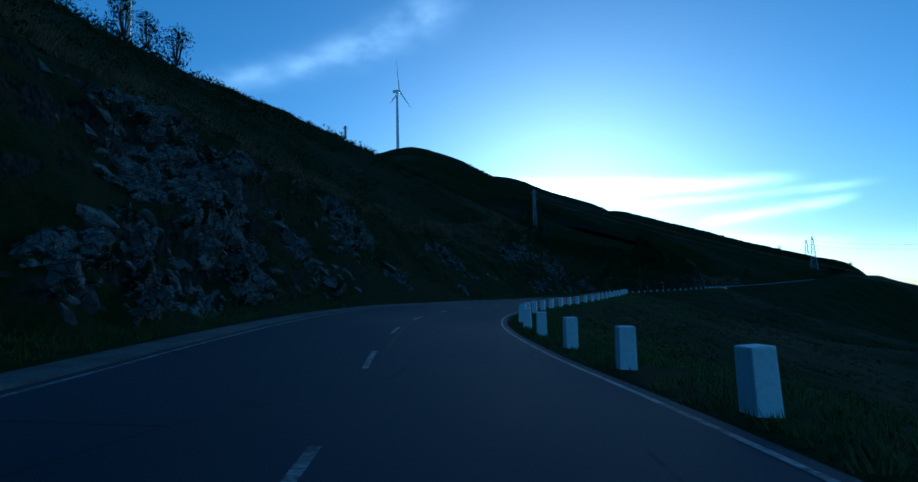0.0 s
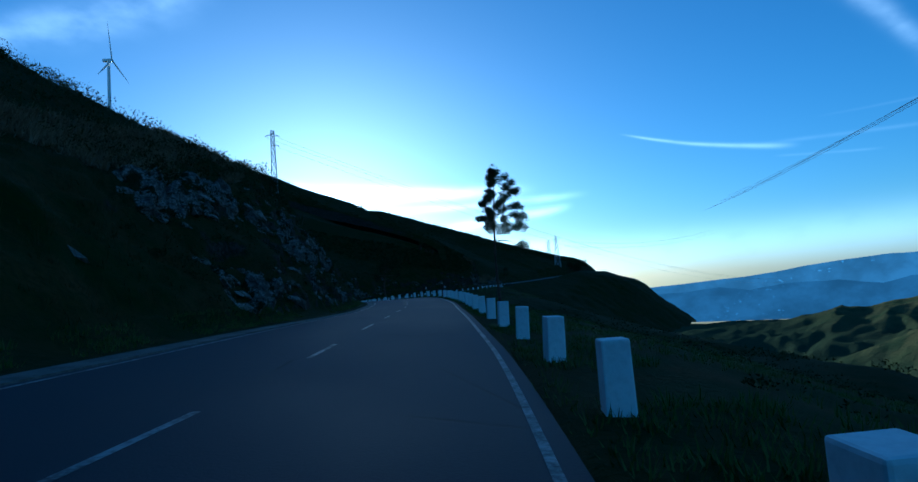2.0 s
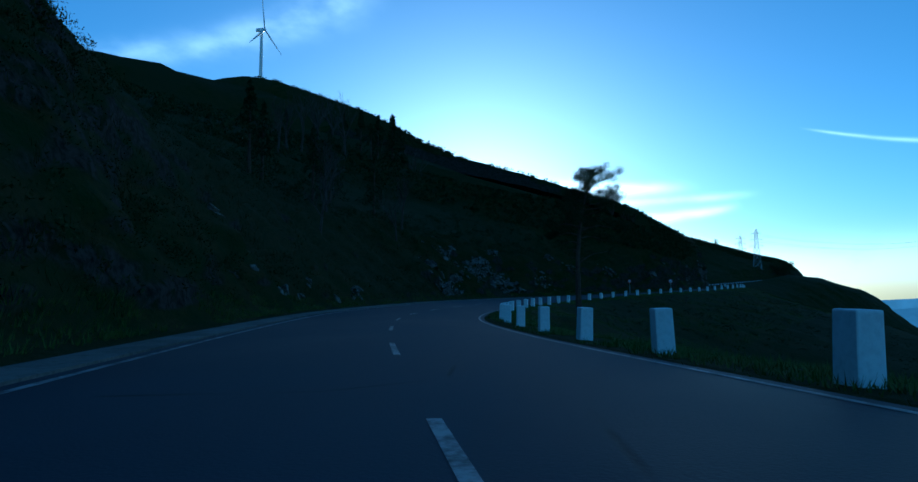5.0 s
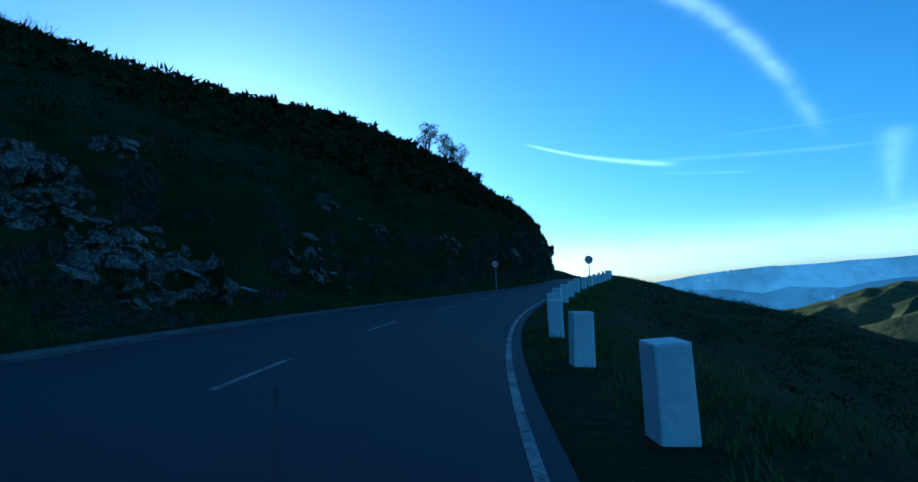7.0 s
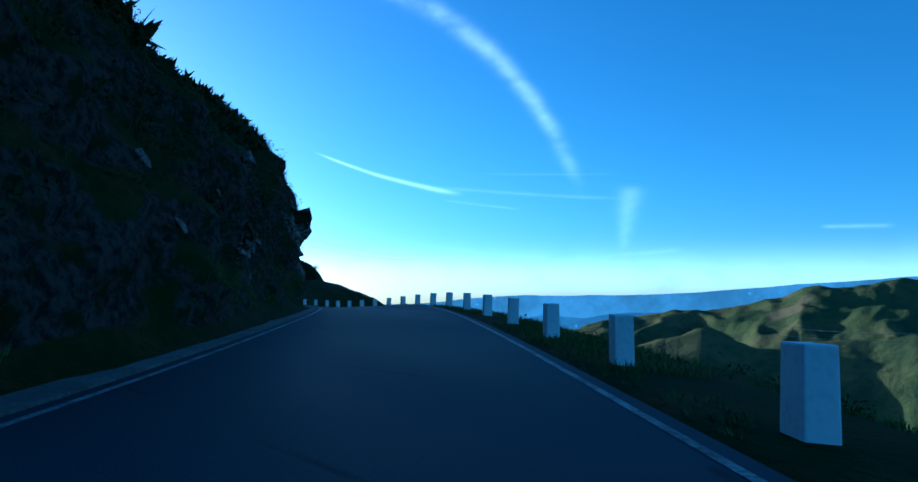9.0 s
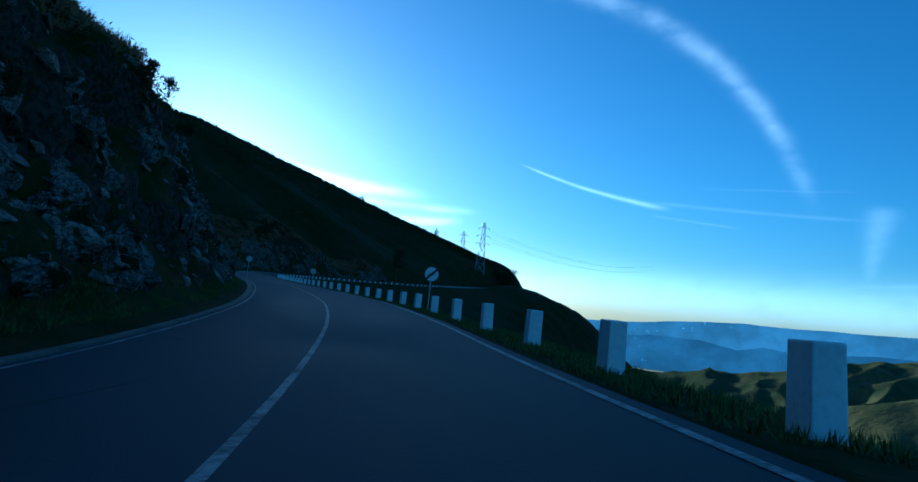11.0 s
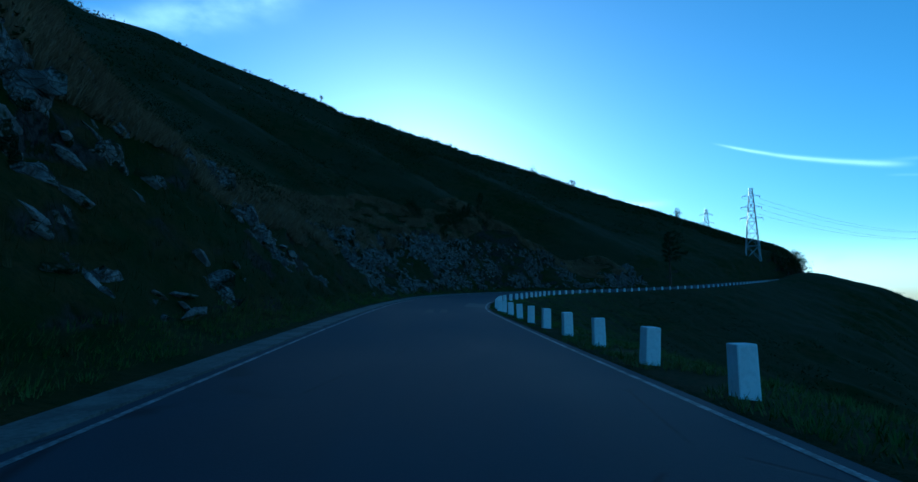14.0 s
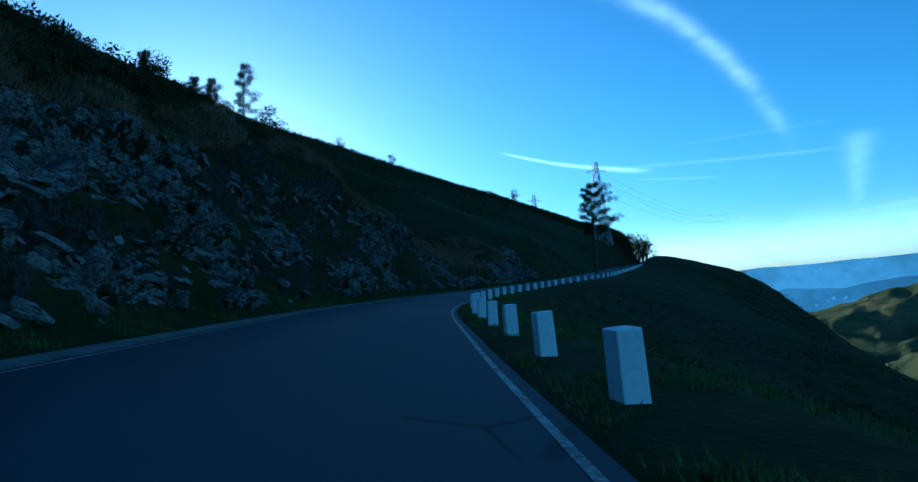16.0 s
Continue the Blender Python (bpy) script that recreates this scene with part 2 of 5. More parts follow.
ASPHALT = material("asphalt", asphalt_build)
PATCH = two_tone("asphalt_patch", (0.026, 0.027, 0.029), (0.05, 0.05, 0.052), 1.5, 0.7, 30)
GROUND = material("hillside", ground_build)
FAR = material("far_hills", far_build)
LINE = two_tone("worn_road_paint", (0.05, 0.05, 0.05), (0.34, 0.34, 0.33), 2.5, 0.7, 18, 0.2, 0.003)
PALE = two_tone("asphalt_pale", (0.06, 0.06, 0.06), (0.10, 0.10, 0.098), 1.5, 0.8, 30)
CONCRETE = two_tone("concrete", (0.07, 0.07, 0.062), (0.17, 0.165, 0.15), 1.2, 0.85, 14, 0.4, 0.01)
WHITEWASH = two_tone("whitewash", (0.66, 0.66, 0.65), (0.80, 0.80, 0.79), 2.2, 0.75, 16, 0.4, 0.01, 0.0, 0.3, 0.55)
ROCK = material("rock", rock_build)
STEEL = two_tone("galvanised_steel", (0.34, 0.35, 0.36), (0.48, 0.49, 0.50), 4, 0.5, 30, 0.1, 0.002, 0.6)
TURBINE = two_tone("turbine_paint", (0.76, 0.77, 0.78), (0.82, 0.82, 0.82), 0.1, 0.45, 1.0, 0.05, 0.002)
RED = two_tone("sign_red", (0.42, 0.03, 0.03), (0.50, 0.04, 0.04), 5, 0.4, 30, 0.05, 0.002)
SIGN_WHITE = two_tone("sign_white", (0.66, 0.66, 0.66), (0.74, 0.74, 0.74), 4, 0.4, 30, 0.05, 0.002)
SIGN_BLACK = two_tone("sign_black", (0.02, 0.02, 0.02), (0.03, 0.03, 0.03), 4, 0.45, 30, 0.05, 0.002)
SIGN_BACK = two_tone("sign_back", (0.40, 0.41, 0.42), (0.52, 0.53, 0.54), 4, 0.5, 25, 0.1, 0.002, 0.3)
BARK = two_tone("pine_bark", (0.045, 0.032, 0.024), (0.12, 0.085, 0.06), 4, 0.95, 22, 0.9, 0.03)
BARE = two_tone("bare_twigs", (0.05, 0.04, 0.032), (0.10, 0.085, 0.07), 3, 0.95, 20, 0.5, 0.01)
NEEDLE = two_tone("pine_needles", (0.018, 0.032, 0.012), (0.045, 0.062, 0.022), 1.4, 0.8, 9, 0.2, 0.01)
SCRUB = two_tone("scrub_leaves", (0.014, 0.030, 0.008), (0.050, 0.056, 0.020), 0.35, 0.85, 4, 0.2, 0.01)


def slab_build(w, p, here):
    """Loose schist slabs: each its own grey, with darker specks and dark green patches."""
    dice = w.node("ShaderNodeObjectInfo").outputs["Random"]
    add = w.node("ShaderNodeVectorMath", operation="ADD")
    w.put(add.inputs[0], here)
    w.link(w.math("MULTIPLY", dice, 37.0), add.inputs[1])
    own = add.outputs[0]
    tone, fine = w.noise(own, 1.6, 5.0, 0.6), w.noise(own, 11.0, 4.0, 0.65)
    c = w.mix(w.ramp(tone, 0.36, 0.64), (0.10, 0.095, 0.085), (0.34, 0.32, 0.29))
    c = w.mix(w.math("MULTIPLY", dice, 0.55), c, (0.13, 0.122, 0.108))
    c = w.mix(w.ramp(fine, 0.46, 0.66), c, (0.07, 0.066, 0.056))
    c = w.mix(w.ramp(w.noise(own, 0.8, 4.0, 0.7), 0.54, 0.62), c, (0.022, 0.030, 0.010))
    w.link(c, p.inputs["Base Color"])
    p.inputs["Roughness"].default_value = 0.9
    bump(w, p, w.math("ADD", tone, w.math("MULTIPLY", fine, 0.6)), 0.9, 0.06)


SLAB = material("rock_slab", slab_build)
GRASS = two_tone("grass_blades", (0.055, 0.105, 0.016), (0.135, 0.145, 0.040), 0.5, 0.85, 5, 0.1, 0.01)
BANK_GRASS = two_tone("bank_grass", (0.020, 0.034, 0.009), (0.075, 0.070, 0.030), 0.5, 0.9, 5, 0.1, 0.01)
STRAW = two_tone("dry_grass", (0.13, 0.10, 0.058), (0.27, 0.215, 0.13), 0.4, 0.9, 4, 0.1, 0.01)
CABLE = two_tone("cable", (0.20, 0.20, 0.20), (0.30, 0.30, 0.30), 4, 0.4, 30, 0.05, 0.002, 0.8)


# ---- mesh helpers ----
def part(name, bm, mat, parent=None, label=""):
    me = bpy.data.meshes.new(name)
    bm.to_mesh(me)
    bm.free()
    me.materials.append(mat)
    ob = new(name, me)
    if parent:
        ob.parent = parent
    return tagged(ob, label)


def sheet(name, verts, faces, mat, parent=None, smooth=True):
    me = bpy.data.meshes.new(name)
    me.from_pydata([tuple(v) for v in verts], [], faces)
    me.materials.append(mat)
    if smooth:
        me.polygons.foreach_set("use_smooth", [True] * len(me.polygons))
    ob = new(name, me)
    if parent:
        ob.parent = parent
    return ob


def grid_sheet(name, pts, mat, parent=None, smooth=True):
    """A sheet from an array of rows x columns x 3."""
    r, c = pts.shape[:2]
    i = np.arange(r * c).reshape(r, c)
    q = np.stack([i[:-1, :-1], i[:-1, 1:], i[1:, 1:], i[1:, :-1]], -1).reshape(-1, 4)
    return sheet(name, pts.reshape(-1, 3).tolist(), q.tolist(), mat, parent, smooth)


def empty(name, m, label="", category="", group="", kind=""):
    ob = new(name)
    ob.matrix_world = m
    return tagged(ob, label, category, group, kind)


def box(bm, size, at=(0, 0, 0), bevel=0.0, m=None):
    mat = (m or Matrix()) @ Matrix.Translation(at) @ Matrix.Diagonal((*size, 1))
    made = bmesh.ops.create_cube(bm, size=1, matrix=mat)
    if bevel:
        edges = list({e for v in made["verts"] for e in v.link_edges})
        bmesh.ops.bevel(bm, geom=edges, offset=bevel, segments=2, profile=0.6, affect="EDGES")
    return bm


def rod(bm, a, b, r0, r1=None, n=6):
    """A tapered rod between two points."""
    a, b = Vector(a), Vector(b)
    r1 = r0 if r1 is None else r1
    d = b - a
    m = Matrix.Translation((a + b) / 2) @ d.to_track_quat("Z", "Y").to_matrix().to_4x4()
    bmesh.ops.create_cone(bm, cap_ends=True, segments=n, radius1=r0, radius2=max(r1, 1e-4), depth=d.length, matrix=m)
    return bm


_table = np.random.RandomState(5).rand(256, 256)


def vnoise(x, y):
    xi, yi = np.floor(x).astype(int), np.floor(y).astype(int)
    u, v = x - xi, y - yi
    u, v = u * u * (3 - 2 * u), v * v * (3 - 2 * v)
    t = lambda a, b: _table[a & 255, b & 255]
    return (t(xi, yi) * (1 - u) + t(xi + 1, yi) * u) * (1 - v) + (t(xi, yi + 1) * (1 - u) + t(xi + 1, yi + 1) * u) * v


def fbm(x, y, octaves=4, gain=0.5):
    """Fractal noise about zero."""
    x, y = np.asarray(x, float), np.asarray(y, float)
    out, a, total = 0, 1.0, 0
    for k in range(octaves):
        out = out + a * (vnoise(x + 17.3 * k, y + 9.1 * k) - 0.5)
        total, a, x, y = total + a, a * gain, x * 2.03, y * 2.03
    return out / total * 2


def knots(rows, s):
    rows = np.array(rows, float)
    t = np.asarray(s, float)
    out = [np.interp(t, rows[:, 0], rows[:, k]) for k in range(1, rows.shape[1])]
    return out[0] if len(out) == 1 else out


# ---- the line of the road ----
LINE_KNOTS = [
    (-8.2, -435.2),
    (-22.6, -392.6),
    (-37.0, -350.0),
    (-41.3, -336.8),
    (-44.0, -323.5),
    (-44.8, -310.1),
    (-44.3, -296.5),
    (-43.3, -282.6),
    (-42.4, -268.5),
    (-42.2, -254.0),
    (-43.4, -239.4),
    (-45.9, -225.0),
    (-48.7, -210.7),
    (-51.1, -196.3),
    (-52.5, -181.9),
    (-51.9, -167.6),
    (-49.7, -153.6),
    (-45.4, -140.0),
    (-39.2, -127.7),
    (-32.2, -116.1),
    (-24.9, -105.0),
    (-18.0, -93.9),
    (-11.8, -82.3),
    (-6.7, -70.1),
    (-2.9, -57.2),
    (-0.5, -43.7),
    (0.8, -29.9),
    (1.0, -15.4),
    (0.0, 0.0),
    (-1.6, 15.6),
    (-3.1, 30.2),
    (-4.1, 45.6),
    (-4.1, 62.0),
    (-2.5, 78.9),
    (0.5, 95.6),
    (10.5, 132.5),
    (31.5, 164.5),
    (61.0, 195.0),
    (112.0, 257.0),
    (170.0, 323.0),
    (199.0, 369.0),
    (208.0, 427.0),
    (193.0, 487.0),
    (163.0, 547.0),
]


def spline(pts, step=0.5):
    p = np.array(pts, float)
    p = np.vstack([2 * p[0] - p[1], p, 2 * p[-1] - p[-2]])
    out = []
    for k in range(1, len(p) - 2):
        n = max(int(np.hypot(*(p[k + 1] - p[k])) / 0.25), 2)
        u = np.linspace(0, 1, n, endpoint=False)[:, None]
        a, b, c, d = p[k - 1], p[k], p[k + 1], p[k + 2]
        out.append(0.5 * (2 * b + (c - a) * u + (2 * a - 5 * b + 4 * c - d) * u**2 + (3 * b - a - 3 * c + d) * u**3))
    out = np.vstack(out + [p[-2:-1]])
    s = np.r_[0, np.cumsum(np.hypot(*np.diff(out, axis=0).T))]
    even = np.arange(0, s[-1], step)
    return np.stack([np.interp(even, s, out[:, 0]), np.interp(even, s, out[:, 1])], 1)


AXIS = spline(LINE_KNOTS)
_k0 = np.argmin(((AXIS - np.array([-37.03, -349.95])) ** 2).sum(1))
AXIS_S = (np.arange(len(AXIS)) - _k0) * 0.5
_turn = np.gradient(AXIS, axis=0)
for _ in range(12):
    _turn[1:-1] = (_turn[:-2] + 2 * _turn[1:-1] + _turn[2:]) / 4
_turn /= np.hypot(*_turn.T)[:, None]
S_MIN, S_MAX = AXIS_S[0], AXIS_S[-1]

# distance along, height, cross fall (rise to the left), right edge, left edge
PROFILE = [
    (-90, -1.66, 0.000, -3.00, 4.40),
    (6, -1.64, 0.049, -2.70, 4.72),
    (13, -1.61, 0.062, -2.19, 5.23),
    (20, -1.60, 0.075, -1.53, 5.89),
    (27, -1.60, 0.082, -1.06, 6.36),
    (34, -1.61, 0.084, -0.66, 6.76),
    (41, -1.61, 0.080, -0.53, 6.88),
    (48, -1.59, 0.074, -0.62, 6.72),
    (55, -1.55, 0.064, -0.76, 6.51),
    (62, -1.46, 0.052, -1.17, 6.03),
    (69, -1.37, 0.038, -1.24, 5.89),
    (76, -1.30, 0.022, -1.26, 5.80),
    (83, -1.26, 0.005, -1.32, 5.65),
    (90, -1.21, -0.011, -1.64, 5.22),
    (97, -1.16, -0.023, -2.06, 4.68),
    (104, -1.10, -0.030, -2.58, 4.04),
    (111, -1.04, -0.030, -3.37, 3.14),
    (118, -0.98, -0.024, -4.09, 2.38),
    (125, -0.95, -0.015, -4.51, 1.91),
    (132, -0.99, -0.005, -4.47, 2.12),
    (139, -1.09, 0.004, -3.97, 2.78),
    (146, -1.25, 0.014, -3.24, 3.68),
    (153, -1.42, 0.024, -2.45, 4.62),
    (160, -1.57, 0.035, -1.72, 5.48),
    (167, -1.70, 0.043, -1.12, 6.21),
    (174, -1.80, 0.048, -0.70, 6.76),
    (181, -1.84, 0.049, -0.45, 7.13),
    (188, -1.82, 0.048, -0.48, 7.23),
    (195, -1.80, 0.045, -0.45, 7.38),
    (202, -1.75, 0.039, -0.77, 7.20),
    (209, -1.67, 0.030, -0.99, 7.08),
    (216, -1.55, 0.018, -1.25, 6.91),
    (223, -1.41, 0.004, -1.51, 6.56),
    (230, -1.25, -0.010, -1.66, 5.85),
    (237, -1.12, -0.020, -1.96, 5.00),
    (244, -1.03, -0.025, -1.97, 4.45),
    (251, -0.93, -0.024, -2.02, 3.88),
    (258, -0.80, -0.021, -2.05, 3.46),
    (265, -0.62, -0.023, -2.11, 3.35),
    (272, -0.45, -0.029, -2.25, 3.16),
    (279, -0.33, -0.041, -2.35, 3.01),
    (286, -0.35, -0.053, -2.35, 3.02),
    (293, -0.58, -0.067, -2.26, 3.49),
    (300, -0.88, -0.083, -2.11, 4.01),
    (307, -1.15, -0.095, -1.95, 4.42),
    (314, -1.33, -0.101, -1.86, 4.75),
    (321, -1.34, -0.100, -1.97, 4.94),
    (328, -1.34, -0.095, -2.02, 5.05),
    (335, -1.34, -0.086, -2.21, 5.03),
    (342, -1.35, -0.075, -2.34, 5.06),
    (349, -1.35, -0.064, -2.51, 4.96),
    (356, -1.32, -0.053, -2.64, 4.63),
    (363, -1.28, -0.042, -2.75, 4.31),
    (370, -1.24, -0.032, -2.89, 4.04),
    (377, -1.23, -0.023, -3.14, 3.83),
    (384, -1.22, -0.016, -3.43, 3.57),
    (391, -1.20, -0.010, -3.68, 3.37),
    (398, -1.15, -0.005, -3.86, 3.22),
    (405, -1.09, 0.001, -3.93, 3.18),
    (412, -1.02, 0.009, -3.78, 3.31),
    (419, -0.95, 0.019, -3.55, 3.51),
    (426, -0.91, 0.030, -3.11, 3.93),
    (433, -0.90, 0.042, -2.41, 4.62),
    (440, -0.87, 0.052, -1.84, 5.20),
    (447, -0.80, 0.059, -1.24, 5.83),
    (454, -0.70, 0.064, -1.08, 6.00),
    (461, -0.58, 0.065, -1.15, 5.95),
    (468, -0.45, 0.064, -1.39, 5.72),
    (475, -0.35, 0.061, -1.79, 5.37),
    (500, 0.00, 0.050, -2.50, 5.00),
    (533, 0.60, 0.030, -2.80, 4.60),
    (575, 1.80, 0.020, -2.80, 4.60),
    (653, 4.80, 0.000, -2.80, 4.60),
    (741, 8.30, 0.000, -2.80, 4.60),
    (920, 9.50, 0.000, -2.80, 4.50),
]
# distance along, height of the cut bank, its angle, angle of the slope above it, of the far slope, length to the crest, rockiness
BANK = [
    (-90, 8.9, 58, 38.0, 27.0, 150, 1.0),
    (0, 8.8, 57, 38.0, 27.0, 152, 1.0),
    (25, 8.2, 57, 37.0, 27.0, 163, 0.9),
    (45, 7.3, 54, 34.6, 28.9, 167, 0.5),
    (70, 4.3, 42, 34.7, 26.1, 84, 0.5),
    (95, 8.2, 63, 31.1, 21.6, 112, 0.9),
    (120, 15.0, 50, 28.9, 27.1, 43, 0.9),
    (147, 13.7, 65, 29.2, 23.0, 63, 0.6),
    (170, 9.2, 49, 28.0, 25.0, 73, 0.6),
    (195, 7.6, 45, 26.7, 26.0, 81, 0.6),
    (215, 6.3, 50, 27.2, 25.7, 78, 1.0),
    (240, 4.6, 56, 29.5, 26.0, 37, 1.0),
    (262, 4.6, 73, 53.2, 28.0, 14, 1.0),
    (280, 2.5, 80, 39.0, 29.0, 14, 1.0),
    (298, 13.1, 80, 29.4, 27.6, 29, 1.0),
    (318, 6.0, 60, 22.0, 27.8, 130, 1.0),
    (335, 10.0, 67, 32.3, 25.7, 94, 1.0),
    (355, 8.2, 58, 14.1, 34.9, 89, 0.8),
    (382, 10.0, 52, 30.6, 32.8, 103, 1.0),
    (400, 8.4, 60, 39.6, 25.9, 185, 0.6),
    (430, 4.1, 47, 33.3, 28.7, 223, 0.7),
    (460, 6.5, 48, 31.0, 26.1, 212, 1.0),
    (474, 9.3, 58, 34.1, 28.1, 313, 1.0),
    (488, 8.6, 57, 21.1, 34.6, 211, 1.0),
    (504, 15.2, 69, 35.8, 24.1, 236, 1.0),
    (522, 9.1, 60, 24.5, 26.8, 314, 1.0),
    (540, 2.6, 41, 20.8, 31.0, 218, 0.8),
    (580, 8.2, 52, 28.0, 24.7, 188, 0.7),
    (620, 5.6, 43, 22.5, 28.0, 181, 0.6),
    (660, 9.0, 51, 28.7, 26.6, 119, 0.6),
    (700, 9.2, 54, 30.4, 22.6, 58, 0.6),
    (748, 13.9, 69, 27.8, 25.0, 16, 0.6),
    (800, 4.1, 49, 24.0, 23.0, 17, 0.6),
    (900, 4.3, 44, 22.0, 21.0, 18, 0.5),
]


def plan(s, d):
    """The place in plan at s along and d to the left of the line."""
    s, d = np.asarray(s, float), np.asarray(d, float)
    x, y = np.interp(s, AXIS_S, AXIS[:, 0]), np.interp(s, AXIS_S, AXIS[:, 1])
    tx, ty = np.interp(s, AXIS_S, _turn[:, 0]), np.interp(s, AXIS_S, _turn[:, 1])
    return x - ty * d, y + tx * d


def smooth_knots(rows, s, ease=4.0):
    """Knots eased by averaging over a stretch of the road."""
    return [sum(a) / 5 for a in zip(*(knots(rows, np.asarray(s) + o * ease) for o in (-2, -1, 0, 1, 2)))]


def road_z(s, d):
    z, fall, right, left = smooth_knots(PROFILE, s, 1.6)
    return z + np.clip(d, right - 0.6, left + 0.6) * fall


def edges(s):
    _, _, right, left = smooth_knots(PROFILE, s, 1.6)
    return right, left


def heading(s):
    return math.atan2(np.interp(s, AXIS_S, _turn[:, 1]), np.interp(s, AXIS_S, _turn[:, 0]))


S_ROWS = np.r_[np.arange(S_MIN + 1, -20, 3.0), np.arange(-20, 500, 0.55), np.arange(500, S_MAX - 1, 2.0)]
L_LEFT = np.r_[np.arange(0, 16, 0.33), np.geomspace(16.3, 320, 70)]
L_RIGHT = np.r_[np.arange(0, 6, 0.4), np.geomspace(6.3, 112, 40)]


def hill_left(s, l):
    """The left side, by the length l along its cross section: d and z."""
    hb, ab, ah, af, crest, rocky = [a[:, None] for a in smooth_knots(BANK, s)]
    l2 = np.where(l[None, :] > 16, 16 + (l[None, :] - 16) / (L_LEFT[-1] - 16) * np.maximum(crest * 1.2 - 16, 4), l[None, :])
    s2 = s[:, None] + 0 * l2
    lb = hb / np.sin(np.radians(ab)) + 1.3 * fbm(s2 / 9, s2 * 0 + 3.0, 2)
    ledge = np.interp(s2, (246, 262, 294, 308), (1.1, 0.25, 0.25, 1.1))
    t = np.clip((l2 - ledge) / 0.9, 0, 1)
    ang = 14 * np.clip(l2 / 1.2, 0, 1) * (1 - t) + ab * t
    e = np.clip((l2 - 1.5 - lb) / 2.5 + 0.5, 0, 1)
    ang = ang * (1 - e) + ah * e
    far = np.clip((l2 - 40) / 30, 0, 1)
    ang = ang * (1 - far) + af * far
    over = np.clip((l2 - crest) / (0.12 * crest), 0, 1)
    ang = np.radians(ang * (1 - over) - 6 * over)
    dl = np.diff(l2, axis=1, prepend=0)
    _, left = edges(s)
    d = left[:, None] + 0.25 + np.cumsum(np.cos(ang) * dl, 1)
    z0 = road_z(s, left)[:, None]
    z = z0 + np.cumsum(np.sin(ang) * dl, 1)
    on_bank = t * (1 - np.clip((l2 - 2 - lb) / 6, 0, 1))
    rel = on_bank * rocky * (1.1 * fbm(s2 / 3.2, l2 / 2.6, 5, 0.6) + 0.5 * np.abs(fbm(s2 / 1.3 + 40, l2 / 1.0, 3)))
    rel = rel + np.clip((l2 - 1.5) / 4, 0, 1) * 0.5 * fbm(s2 / 6 + 9, l2 / 6, 4)
    rel = rel + np.clip((l2 - 15) / 60, 0, 1) * 2.0 * fbm(s2 / 45 + 3, l2 / 45, 4)
    d = d - np.sin(ang) * rel
    z = z + np.cos(ang) * rel
    return d, z


# along, out, height, reach: a hump by the bend and the broad shoulder at the far bend
MOUNDS = ((182, 8.0, 1.2, 6.0), (700, 16, 4.0, 30.0), (730, 40, 5.0, 40.0))


def hill_right(s, l):
    s2, l2 = np.meshgrid(s, l, indexing="ij")
    steep = knots(((-90, 15), (60, 14), (115, 12), (160, 17), (198, 18), (222, 12), (262, 12), (285, 16), (330, 19), (400, 20), (900, 20)), s)[:, None]
    ang = np.radians(-4 - steep * np.clip((l2 - 1.7) / 1.5, 0, 1) + 3 * np.clip((l2 - 30) / 30, 0, 1) - 17 * np.clip((l2 - 30) / 22, 0, 1) * np.clip((s2 - 540) / 90, 0, 1))
    dl = np.diff(l, prepend=l[0])[None, :]
    right, _ = edges(s)
    d = right[:, None] - 0.12 - np.cumsum(np.cos(ang) * dl, 1)
    z = road_z(s, right)[:, None] + np.cumsum(np.sin(ang) * dl, 1)
    z = z + np.clip((l2 - 1.8) / 4, 0, 1) * 0.5 * fbm(s2 / 5, l2 / 5 + 31, 4) + np.clip((l2 - 10) / 40, 0, 1) * 4 * fbm(s2 / 40, l2 / 40 + 7, 4) + np.clip((l2 - 16) / 20, 0, 1) * np.clip((s2 - 480) / 90, 0, 1) * 2.2 * fbm(s2 / 9, l2 / 7 + 3, 3)
    for s0, l0, high, wide in MOUNDS:
        z = z + high * np.exp(-((s2 - s0) / wide) ** 2 - ((l2 - l0) / (wide * 0.7)) ** 2)
    return d, z


def left_at(s, l):
    """Place on the left hillside, l metres up the slope."""
    d, z = hill_left(np.array([float(s)]), L_LEFT)
    crest = smooth_knots(BANK, np.array([float(s)]))[4][0]
    true = np.where(L_LEFT > 16, 16 + (L_LEFT - 16) / (L_LEFT[-1] - 16) * max(crest * 1.2 - 16, 4), L_LEFT)
    x, y = plan(s, np.interp(l, true, d[0]))
    return Vector((float(x), float(y), float(np.interp(l, true, z[0]))))


def right_at(s, l):
    ll = np.linspace(0, l, max(int(l / 0.4), 4))
    d, z = hill_right(np.array([float(s)]), ll)
    x, y = plan(s, d[0, -1])
    return Vector((float(x), float(y), float(z[0, -1])))


